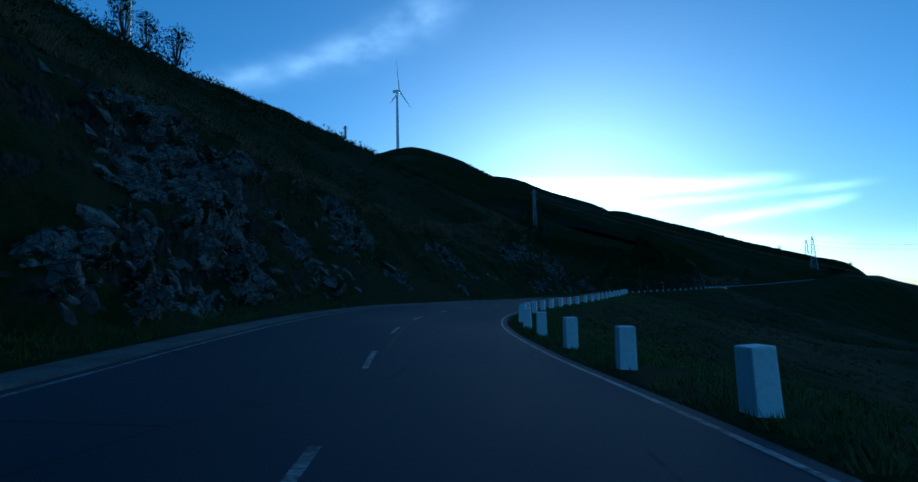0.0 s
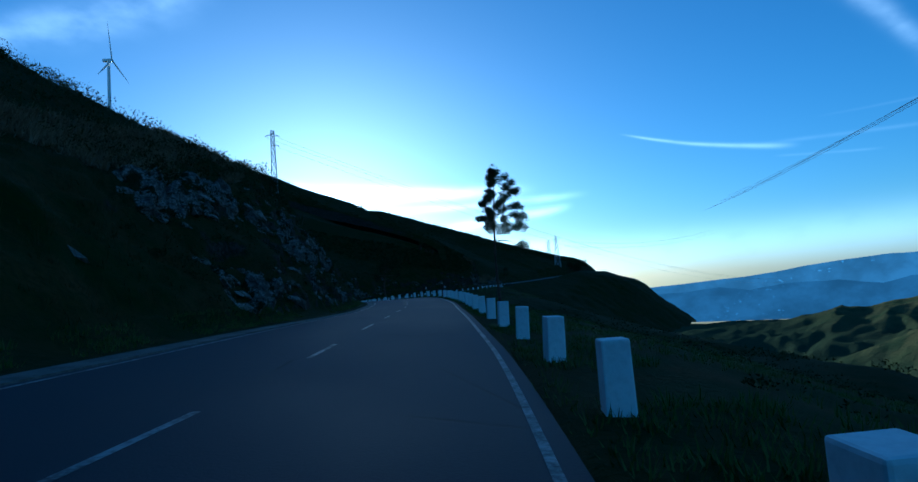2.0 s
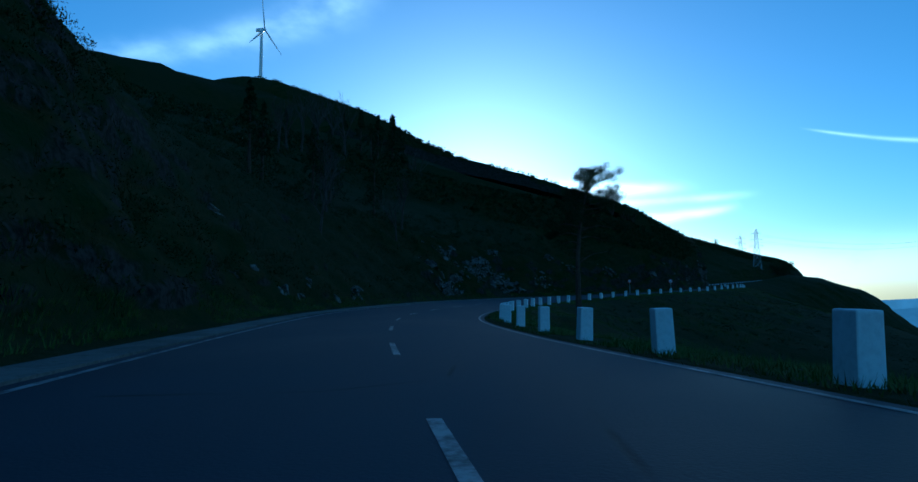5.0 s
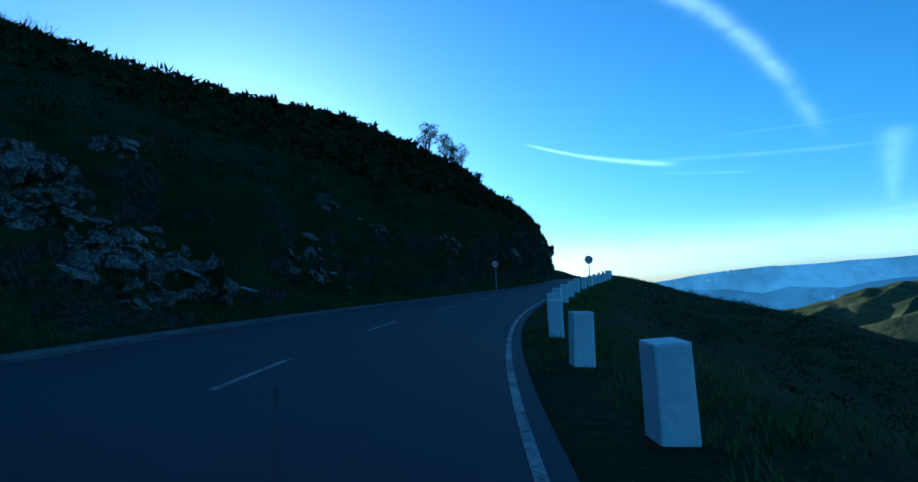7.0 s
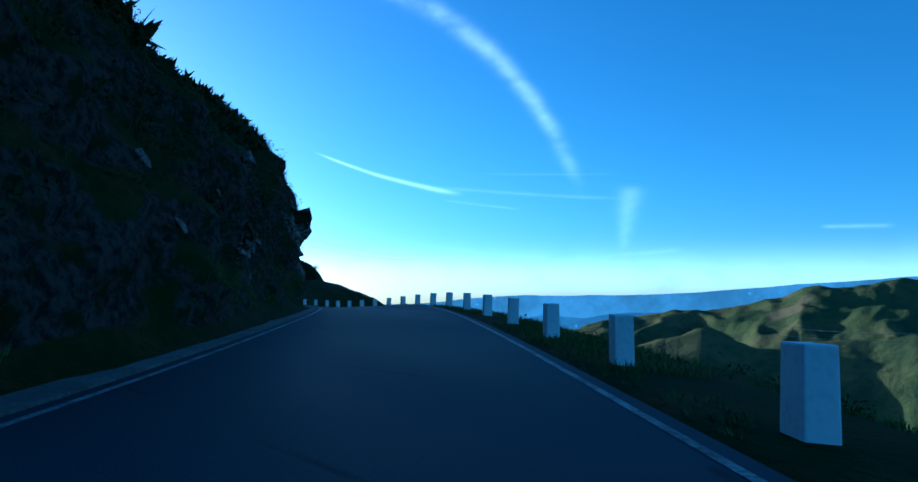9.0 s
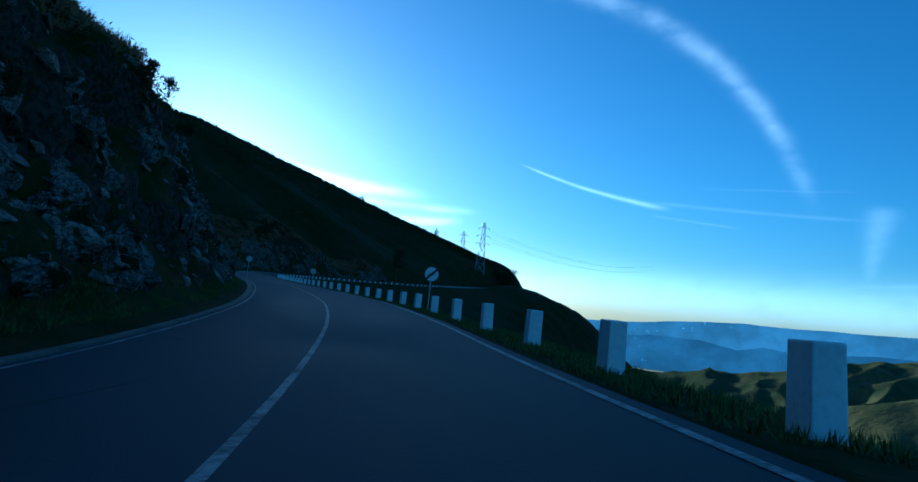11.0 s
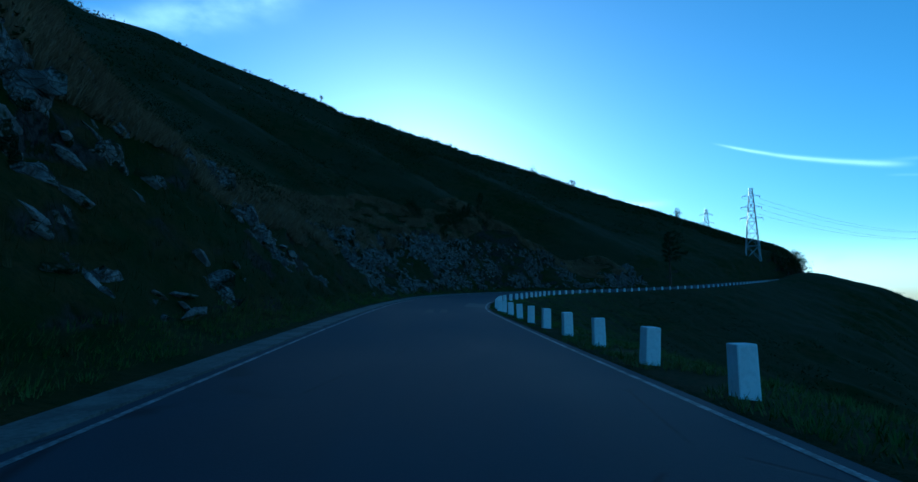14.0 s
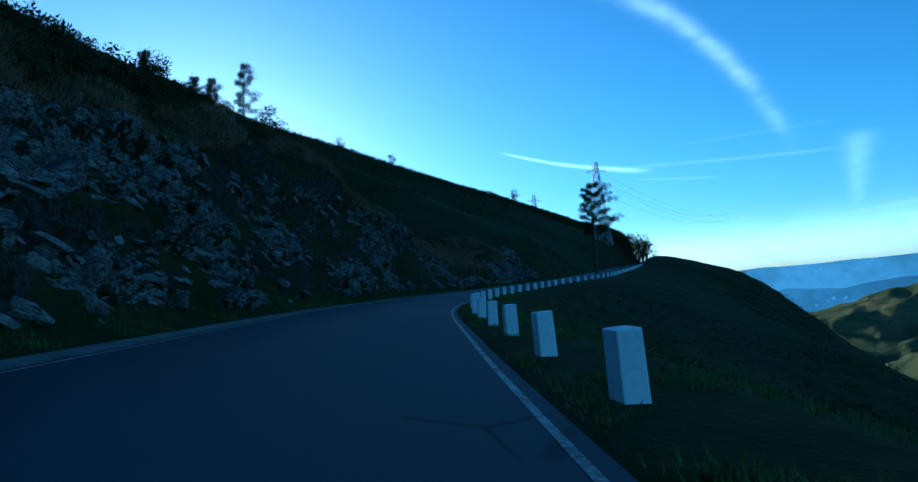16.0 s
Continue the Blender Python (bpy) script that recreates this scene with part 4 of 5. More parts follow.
    r = np.array(sizes)[:, None] * np.array([[1.05, 1.05, 0.9]])
    leaf_mesh("crown", leaf_cloud(np.array([tuple(t) for t in tips]), r, 135, 0.095 * min(1.0, 0.4 + height / 16), nrng, 0.10, 0.5), NEEDLE, tree)
    return tree


def fir(at, height, seed):
    nrng = np.random.RandomState(seed)
    tree = empty("fir_tree", Matrix.Translation(at), "dark pointed conifer on the slope", "tree", "conifers on the slope")
    part("trunk", rod(bmesh.new(), (0, 0, -0.5), (0, 0, height * 0.97), height * 0.022, 0.03, 7), BARK, tree)
    c, r = [], []
    for k in range(90):
        u = nrng.rand() ** 0.75
        wide = height * 0.20 * (1.04 - u) * nrng.uniform(0.5, 1.1)
        a = nrng.rand() * 6.28
        c.append((math.cos(a) * wide, math.sin(a) * wide, height * (0.08 + 0.9 * u)))
        r.append((height * 0.055 * (1.15 - u), height * 0.055 * (1.15 - u), height * 0.03))
    leaf_mesh("crown", leaf_cloud(np.array(c), np.array(r), 22, height * 0.022, nrng, 0.4, -0.3), NEEDLE, tree)
    return tree


def bare_tree(at, height, seed, group="leafless trees on the slope"):
    rng = random.Random(seed)
    tree = empty("bare_tree", Matrix.Translation(at), "leafless grey winter tree with fine twigs", "tree", group)
    bm = bmesh.new()
    fine = bmesh.new()

    def grow(p, way, ln, r, depth):
        q = p + way * ln
        rod(bm if depth < 2 else fine, p, q, r, r * 0.65, 5 if depth < 2 else 3)
        if depth == 4:
            return
        for _ in range(3 if depth else 5):
            side = Vector((rng.uniform(-1, 1), rng.uniform(-1, 1), rng.uniform(0.1, 1.0)))
            grow(p.lerp(q, rng.uniform(0.55, 1.0)), (way * 0.75 + side * 0.7).normalized(), ln * rng.uniform(0.5, 0.75), r * 0.5, depth + 1)

    grow(Vector((0, 0, -0.4)), Vector((rng.uniform(-0.1, 0.1), 0, 1)).normalized(), height * 0.42, height * 0.018, 0)
    part("trunk", bm, BARE, tree)
    part("branchwork", fine, BARE, tree)
    return tree


def bush(at, size, seed, label="dark evergreen bush on the bank"):
    nrng = np.random.RandomState(seed)
    b = empty("bush", Matrix.Translation(at), label, "bush", "bushes on the bank")
    stems = bmesh.new()
    c, r = [], []
    for k in range(11):
        a, h = nrng.rand() * 6.28, nrng.uniform(0.25, 1.0)
        w = nrng.uniform(0.1, 0.62) * (1.25 - h)
        tip = (math.cos(a) * w * size, math.sin(a) * w * size, h * size)
        rod(stems, (tip[0] * 0.15, tip[1] * 0.15, -0.3), tip, 0.025 * size, 0.008 * size, 4)
        c.append(tip)
        r.append((size * nrng.uniform(0.18, 0.34),) * 2 + (size * nrng.uniform(0.16, 0.28),))
    part("woody_base", stems, BARK, b)
    leaf_mesh("foliage", leaf_cloud(np.array(c), np.array(r), 75, 0.035 * size + 0.03, nrng, 0.45, 0.2), SCRUB, b)
    return b


_ss = np.arange(-60, 860, 2.0)
_dl, _zl = hill_left(_ss, L_LEFT)
_crest = smooth_knots(BANK, _ss)[4]
_dr, _zr = hill_right(_ss, L_RIGHT)


def on_slope(s, l, side):
    """Places on the slopes for arrays of s and l; side 1 is uphill."""
    s, l = np.atleast_1d(np.asarray(s, float)), np.atleast_1d(np.asarray(l, float))
    i = np.clip(((s - _ss[0]) / 2.0).astype(int), 0, len(_ss) - 2)
    f = (s - _ss[i]) / 2.0
    cols, dd, zz = (L_LEFT, _dl, _zl) if side > 0 else (L_RIGHT, _dr, _zr)
    if side > 0:
        crest = _crest[i]
        l = np.where(l > crest * 1.05, crest * (0.5 + 0.55 * ((l * 7.13) % 1.0)), l)
        l = np.where(l <= 16, l, 16 + (l - 16) / np.maximum(crest * 1.2 - 16, 4) * (L_LEFT[-1] - 16))
    j = np.clip(np.searchsorted(cols, l) - 1, 0, len(cols) - 2)
    g = (l - cols[j]) / (cols[j + 1] - cols[j])
    pick = lambda a: (a[i, j] * (1 - g) + a[i, j + 1] * g) * (1 - f) + (a[i + 1, j] * (1 - g) + a[i + 1, j + 1] * g) * f
    x, y = plan(s, pick(dd))
    return np.stack([x, y, pick(zz)], 1)


def left_fast(s, l):
    return on_slope(s, l, 1)[0]


def right_fast(s, l):
    return on_slope(s, l, -1)[0]


def build_scrub():
    """Heath and broom all over the slopes."""
    rng = np.random.RandomState(21)
    out = []
    for n, s0, s1, l0, l1, side, k0, k1, flat, leaves, size, keep in (
            (3600, 75, 300, 1.9, 15, 1, 0.2, 0.55, 0.8, 60, 0.055, -0.25), (1500, -25, 540, 4, 11, 1, 0.25, 0.6, 0.8, 55, 0.06, 0.02), (9500, -25, 560, 9, 45, 1, 0.4, 1.15, 0.75, 60, 0.10, -0.15),
            (9000, -30, 800, 40, 130, 1, 0.9, 2.2, 0.55, 26, 0.24, -0.2), (9000, 200, 800, 110, 260, 1, 1.2, 3.0, 0.5, 18, 0.4, -0.3),
            (7000, -30, 560, 3.2, 34, -1, 0.12, 0.40, 0.6, 40, 0.05, -0.2), (2200, -30, 560, 8.0, 45, -1, 0.3, 0.8, 0.6, 50, 0.08, 0.05), (2500, -30, 760, 30, 105, -1, 0.8, 2.0, 0.5, 22, 0.25, -0.1)):
        s, l = rng.uniform(s0, s1, n), rng.uniform(l0, l1, n)
        good = fbm(s / 14, l / 9 + 5, 3) > keep
        s, l = s[good], l[good]
        k = rng.uniform(k0, k1, len(s))
        if side > 0:
            # low and wind-cut towards the crest
            crest = np.interp(s, _ss, _crest)
            k = k * (np.clip(crest / 90, 0.25, 1.0) if k1 > 0.6 else 1.0) * np.where(l > 0.75 * crest, 0.55, 1.0)
        p = on_slope(s, l, side)
        p[:, 2] += k * flat * 0.4
        out.append(leaf_cloud(p, np.stack([k * 1.1, k * 1.1, k * flat], 1), leaves, size, rng, 0.45, 0.5))
    tagged(leaf_mesh("scrub", np.vstack(out), SCRUB), "low dark heath and broom covering the slopes", "scrub", kind="stuff")


def grass_tufts(name, rows, mat, seed, label):
    """Tufts of seven blades; rows are count, from, to, side, least and most height."""
    rng = np.random.RandomState(seed)
    pts, tall = [], []
    for n, lo, hi, side, h0, h1 in rows:
        s, l, h = rng.uniform(-8, 520, n), rng.uniform(lo, hi, n), rng.uniform(h0, h1, n)
        p = on_slope(s, l, side)
        good = fbm(p[:, 0] / 2.3, p[:, 1] / 2.3, 2) > -0.2
        pts.append(p[good]), tall.append(h[good])
    p, h = np.vstack(pts), np.concatenate(tall)
    n, k = len(p), 7
    a = rng.uniform(0, 6.28, (n, k))
    out = rng.uniform(0.2, 0.9, (n, k)) * h[:, None]
    root = p[:, None, :] + np.stack([np.cos(a), np.sin(a), 0 * a], -1) * rng.uniform(0.02, 0.22, (n, k, 1))
    tip = root + np.stack([np.cos(a) * out, np.sin(a) * out, h[:, None] * rng.uniform(0.7, 1.2, (n, k))], -1)
    w = np.stack([-np.sin(a), np.cos(a), 0 * a], -1) * 0.010
    tri = np.stack([root - w, root + w, tip], 2).reshape(-1, 3)
    tagged(leaf_mesh(name, tri, mat), label, "grass", kind="stuff")


def build_grass():
    grass_tufts("grass", ((30000, 0.05, 2.2, -1, 0.05, 0.15), (55000, 2.0, 18.0, -1, 0.07, 0.20), (16000, 0.75, 2.0, 1, 0.06, 0.2)), GRASS, 8, "short green and straw grass on the verges")
    grass_tufts("bank_grass", ((24000, 1.4, 11.5, 1, 0.10, 0.38),), BANK_GRASS, 9, "dull dark grass clinging to the cut bank")


def build_dry_grass():
    """Straw-brown grass on the banks above the rock."""
    rng = np.random.RandomState(18)
    pts = []
    for n, s0, s1, lo, hi in ((12000, -20, 110, 1, 8), (100000, 385, 560, -2.0, 9.0), (12000, 290, 370, 0, 5)):
        s = rng.uniform(s0, s1, n)
        hb, ab = smooth_knots(BANK, s)[:2]
        l = hb / np.sin(np.radians(ab)) + 1.5 + rng.uniform(lo, hi, n)
        good = fbm(s / 5, l / 3, 3) > -0.15
        pts.append(on_slope(s[good], l[good], 1))
    p = np.vstack(pts)
    n, k = len(p), 6
    h = rng.uniform(0.25, 0.60, n)
    a = rng.uniform(0, 6.28, (n, k))
    out = rng.uniform(0.3, 1.1, (n, k)) * h[:, None]
    root = p[:, None, :] + np.stack([np.cos(a), np.sin(a), 0 * a], -1) * 0.10
    tip = root + np.stack([np.cos(a) * out, np.sin(a) * out, h[:, None] * rng.uniform(0.6, 1.1, (n, k))], -1)
    w = np.stack([-np.sin(a), np.cos(a), 0 * a], -1) * 0.04
    tri = np.stack([root - w, root + w, tip], 2).reshape(-1, 3)
    tagged(leaf_mesh("dry_grass", tri, STRAW), "straw-brown dry grass on the bank above the rocks", "grass", kind="stuff")


build_scrub()
build_grass()
build_dry_grass()


def left_spot(s, d):
    """Place on the left slope, d metres from the line."""
    i = int(np.clip((s - _ss[0]) / 2.0, 0, len(_ss) - 2))
    x, y = plan(s, d)
    return Vector((float(x), float(y), float(np.interp(d, np.maximum.accumulate(_dl[i]), _zl[i]))))


def right_spot(s, d):
    i = int(np.clip((s - _ss[0]) / 2.0, 0, len(_ss) - 2))
    x, y = plan(s, d)
    return Vector((float(x), float(y), float(np.interp(-d, -_dr[i], _zr[i]))))


def knoll_foot(x, y):
    """Place on the left slope of the far bend, by plan."""
    i = int(np.argmin((AXIS[:, 0] - x) ** 2 + (AXIS[:, 1] - y) ** 2))
    d = (Vector((x, y)) - Vector(AXIS[i])).dot(Vector((-_turn[i, 1], _turn[i, 0])))
    return left_spot(AXIS_S[i], d)


def build_trees():
    pine(Vector(right_spot(95.3, -5.22)), 9.8, 0.125, 0.50, 1.05, 3, (0.1, 0.0), "tall pine with a bare trunk beside the road", 5, 26, 14,
         ((0.80, 0.0, 1.6, 0.10, 10), (0.70, 0.15, 1.8, 0.0, 9), (0.62, -0.2, 2.0, -0.05, 10), (0.57, 0.3, 2.2, -0.10, 10), (0.46, 0.0, 2.1, -0.26, 5), (0.44, 0.3, 1.4, 0.10, 0), (0.62, 3.1, 1.0, 0.0, 6), (0.72, 3.3, 0.9, 0.1, 6)), 0.0)
    pine(Vector(right_spot(181.0, -5.8)), 9.8, 0.22, 0.60, 2.0, 8, (1.1, -0.1), "thick pine trunk with broken stubs on the verge", 5, 26, 16,
         ((0.36, 0.1, 2.2, 0.42, 1), (0.58, 0.0, 2.7, 0.06, 9), (0.53, 0.35, 2.1, -0.06, 5), (0.50, 3.0, 1.2, 0.0, 4), (0.55, 2.7, 1.9, 0.06, 8), (0.60, 3.4, 2.1, 0.08, 8)), 0.0)
    pine(Vector((45.1, 168.5, 2.3)), 12.4, 0.28, 0.42, 2.5, 14, (0.3, 0.0), "lone pine below the road by the far bend", 9, 30, 8, ((0.55, 0.0, 3.6, 0.1, 9),), 0.0)
    for x, y, top, wide in ((-0.6, 142.6, 19.4, 0.8), (-2.5, 139.5, 16.8, 0.5), (-3.4, 137.4, 16.0, 0.5), (-5.0, 129.1, 14.3, 0.4)):
        p = knoll_foot(x, y)
        if top - p.z > 4.5:
            p.z = top - 4.5
        pine(p, max(top - p.z, 1.6), 0.06, 0.10, wide, int(17 + x), (0, 0), "young dark pine among bushes on the bank", 4, 22, 1)
    for k, (s, d, top) in enumerate(((239.4, 57.3, 40.1), (234.8, 56.3, 37.3), (231.5, 57.1, 37.4), (226.6, 54.9, 35.2), (222.7, 53.3, 32.1), (219.0, 52.1, 31.6), (212.5, 47.3, 29.2), (242.3, 59.4, 39.2), (230.7, 52.8, 33.9))):
        p = left_spot(s, d)
        fir(p, min(max(top - p.z, 5.0), 17.0), 30 + k)
    for k, (s, d, top) in enumerate(((245.6, 57.2, 39.2), (224.5, 51.7, 38.1), (220.6, 50.4, 36.6), (217.5, 48.8, 35.7), (214.5, 47.3, 33.9), (211.8, 45.7, 32.1), (209.2, 43.7, 29.7), (206.3, 41.7, 27.8), (203.8, 39.4, 25.5), (224.2, 59.4, 40.5), (259.1, 68.6, 40.5), (253.9, 66.0, 38.2), (266.7, 71.2, 42.2))):
        p = left_spot(s, d)
        bare_tree(p, min(max(top - p.z, 4.0), 16.0), 50 + k)
    for k in range(5):
        a = left_fast(183.9 + k * 4.5, 9 + 3 * (k % 3))
        bare_tree(Vector(a), 6.5 + k % 3, 70 + k)
        fir(Vector(left_fast(181.9 + k * 5, 16 + 2 * (k % 2))), 7.5, 80 + k)
    for k in range(3):
        bare_tree(Vector(right_fast(227.7 + k * 2.2, 4.5 + k)), 1.3 + 0.2 * k, 90 + k, "leafless saplings below the road")
    spots = [((-8.4, -32.4, 6.8), 0.6),
             ((-8.4, -28.6, 7.4), 0.6),
             ((-7.8, -25.3, 6.1), 0.6),
             ((-9.1, -19.5, 7.5), 0.6),
             ((-34.3, -90.0, 15.0), 3.3),
             ((-32.2, -90.0, 13.8), 2.8),
             ((-29.9, -88.3, 13.6), 2.1),
             ((-28.1, -89.0, 11.3), 1.3),
             ((-31.0, -88.9, 14.0), 1.5),
             ((-58.4, -235.9, 11.9), 1.9),
             ((-58.1, -239.4, 11.7), 1.8),
             ((-90.6, -297.5, 29.5), 3.6),
             ((-92.2, -291.3, 30.0), 4.3),
             ((-86.0, -305.0, 27.0), 3.6),
             ((-76.3, -256.5, 21.2), 1.4),
             ((-74.0, -255.3, 20.2), 1.3),
             ((-74.7, -250.1, 21.2), 1.3),
             ((28.9, 313.5, 57.3), 4.0),
             ((48.3, 312.9, 51.1), 4.0),
             ((88.4, 313.2, 38.0), 3.1),
             ((100.5, 318.4, 36.4), 5.1),
             ((-41.5, 275.6, 70.7), 2.5),
             ((-71.9, 296.8, 89.4), 2.2),
             ((141.4, 305.1, 14.4), 7.0),
             ((167.7, 336.8, 14.9), 8.0),
             ((-11.4, 312.1, 70.4), 2.3),
             (left_fast(108.5, 12.0), 1.6),
             (left_fast(112.0, 14.2), 1.9),
             (left_fast(115.5, 16.4), 2.2),
             (left_fast(119.0, 12.0), 1.6),
             (left_fast(122.5, 14.2), 1.9),
             (left_fast(126.0, 16.4), 2.2),
             (left_fast(240.5, 11.0), 1.3),
             (left_fast(245.5, 14.0), 1.6),
             (left_fast(250.5, 17.0), 1.9),
             (left_fast(255.5, 11.0), 1.3),
             (left_fast(260.5, 14.0), 1.6),
             (left_fast(265.5, 17.0), 1.9),
             (left_fast(270.5, 11.0), 1.3),
             (left_fast(320.2, 10.0), 0.9),
             (left_fast(324.2, 12.0), 1.2),
             (left_fast(328.2, 14.0), 1.5),
             (left_fast(332.2, 10.0), 0.9),
             (left_fast(336.2, 12.0), 1.2),
             (left_fast(475.9, 14.0), 1.7),
             (left_fast(479.9, 16.5), 2.1),
             (left_fast(483.9, 19.0), 2.5),
             (left_fast(487.9, 14.0), 1.7),
             (left_fast(491.9, 16.5), 2.1),
             (left_fast(495.9, 19.0), 2.5),
             (left_fast(499.9, 14.0), 1.7),
             (left_fast(503.9, 16.5), 2.1),
             (knoll_foot(-7.4, 118.3), min(max(10.8 - knoll_foot(-7.4, 118.3).z, 1.2), 3.6)),
             (knoll_foot(-7.3, 120.4), min(max(12.0 - knoll_foot(-7.3, 120.4).z, 1.2), 3.6)),
             (knoll_foot(-7.1, 122.6), min(max(12.6 - knoll_foot(-7.1, 122.6).z, 1.2), 3.6)),
             (knoll_foot(-6.7, 124.7), min(max(12.9 - knoll_foot(-6.7, 124.7).z, 1.2), 3.6)),
             (knoll_foot(-6.2, 126.9), min(max(13.3 - knoll_foot(-6.2, 126.9).z, 1.2), 3.6)),
             (knoll_foot(-5.5, 128.0), min(max(13.6 - knoll_foot(-5.5, 128.0).z, 1.2), 3.6)),
             (knoll_foot(-4.5, 132.3), min(max(13.9 - knoll_foot(-4.5, 132.3).z, 1.2), 3.6)),
             (knoll_foot(-4.0, 134.3), min(max(14.4 - knoll_foot(-4.0, 134.3).z, 1.2), 3.6)),
             (knoll_foot(-2.9, 137.5), min(max(15.1 - knoll_foot(-2.9, 137.5).z, 1.2), 3.6)),
             (knoll_foot(-1.7, 139.5), min(max(15.3 - knoll_foot(-1.7, 139.5).z, 1.2), 3.6)),
             (knoll_foot(-6.7, 117.4), min(max(9.9 - knoll_foot(-6.7, 117.4).z, 1.2), 3.6)),
             (knoll_foot(-6.4, 121.7), min(max(11.0 - knoll_foot(-6.4, 121.7).z, 1.2), 3.6)),
             (knoll_foot(141.8, 307.1), max(20.4 - knoll_foot(141.8, 307.1).z, 2.0) * 0.8),
             (knoll_foot(144.5, 305.3), max(21.8 - knoll_foot(144.5, 305.3).z, 2.0) * 0.8),
             (knoll_foot(146.9, 303.8), max(22.0 - knoll_foot(146.9, 303.8).z, 2.0) * 0.8),
             (knoll_foot(149.3, 302.1), max(21.0 - knoll_foot(149.3, 302.1).z, 2.0) * 0.8),
             (knoll_foot(151.0, 301.0), max(18.7 - knoll_foot(151.0, 301.0).z, 2.0) * 0.8),
             (knoll_foot(143.1, 306.3), max(18.7 - knoll_foot(143.1, 306.3).z, 2.0) * 0.8),
             (knoll_foot(148.2, 302.9), max(18.6 - knoll_foot(148.2, 302.9).z, 2.0) * 0.8)]
    for k, (p, size) in enumerate(spots):
        bush(Vector(p) - Vector((0, 0, 0.15)), size, 100 + k)


build_trees()


# ---- road signs ----
def disc(r, y0, y1, n=40):
    bm = bmesh.new()
    rod(bm, (0, y0, 0), (0, y1, 0), r, r, n)
    return bm


def ring(r0, r1, y0, y1, n=40):
    bm = bmesh.new()
    loops = []
    for r, y in ((r0, y0), (r1, y0), (r1, y1), (r0, y1)):
        loops.append([bm.verts.new((r * math.cos(6.2832 * k / n), y, r * math.sin(6.2832 * k / n))) for k in range(n)])
    for i in range(4):
        a, b = loops[i], loops[(i + 1) % 4]
        for k in range(n):
            bm.faces.new((a[k], a[(k + 1) % n], b[(k + 1) % n], b[k]))
    bmesh.ops.recalc_face_normals(bm, faces=bm.faces)
    return bm


def lifted(bm, z):
    bmesh.ops.translate(bm, verts=bm.verts, vec=(0, 0, z))
    return bm


def road_sign(m, kind, label):
    """A round sign on a post. Its local y runs along the road."""
    sign = empty("road_sign", m, label, "road sign")
    high = 1.93
    part("post", rod(bmesh.new(), (0, 0, -0.5), (0, 0, high + 0.30), 0.032, 0.032, 12), STEEL, sign)
    f = -1 if kind != "away" else 1
    plate = part("plate", lifted(disc(0.325, f * 0.040, f * 0.055), high), SIGN_BACK, sign, "grey metal sign plate")
    for z in (high - 0.14, high + 0.14):
        part("bracket", box(bmesh.new(), (0.42, 0.02, 0.035), (0, f * 0.034, z), 0.003), STEEL, sign)
    part("face", lifted(disc(0.31, f * 0.055, f * 0.058), high), SIGN_WHITE, plate, "white sign face")
    if kind in ("ban", "away"):
        part("rim", lifted(ring(0.245, 0.323, f * 0.056, f * 0.062), high), RED, plate, "red rim")
        for x, mat in ((-0.10, RED), (0.10, SIGN_BLACK)):
            bm = box(bmesh.new(), (0.15, 0.003, 0.055), (x, f * 0.0605, high - 0.02))
            box(bm, (0.09, 0.003, 0.05), (x, f * 0.0605, high + 0.032))
            box(bm, (0.03, 0.003, 0.03), (x - 0.045, f * 0.0605, high - 0.06))
            box(bm, (0.03, 0.003, 0.03), (x + 0.045, f * 0.0605, high - 0.06))
            part("car_symbol", bm, mat, plate)
    if kind == "end":
        part("rim", lifted(ring(0.30, 0.323, f * 0.056, f * 0.062), high), SIGN_BLACK, plate)
        for x in (-0.10, 0.10):
            bm = box(bmesh.new(), (0.15, 0.003, 0.055), (x, f * 0.0605, high - 0.02))
            box(bm, (0.09, 0.003, 0.05), (x, f * 0.0605, high + 0.032))
            part("car_symbol", bm, SIGN_BACK, plate)
        bm = box(bmesh.new(), (0.60, 0.003, 0.10), (0, 0, 0), 0, Matrix.Translation((0, f * 0.063, high)) @ Matrix.Rotation(radians(-45), 4, "Y"))
        part("bar", bm, SIGN_BLACK, plate, "black diagonal bar")
    return sign


def sign_at(s, d, z, kind, label, size=1.0):
    x, y = plan(s, d)
    road_sign(pose(float(x), float(y), z, 0, 0, math.degrees(heading(s)) - 90) @ Matrix.Scale(size, 4), kind, label)


sign_at(242.8, -2.45, -0.98, "ban", "round red-rimmed no-overtaking sign on a grey post", 0.92)
sign_at(243.6, 4.75, -0.88, "ban", "round red-rimmed no-overtaking sign at the foot of the bank", 0.92)
sign_at(331.2, -2.95, -1.49, "end", "round white end-of-restriction sign with a black diagonal bar")
sign_at(377.8, -3.60, -1.38, "away", "round road sign seen from its grey metal back")
sign_at(380.3, 3.55, -0.80, "away", "round road sign on the bank seen from its grey back")


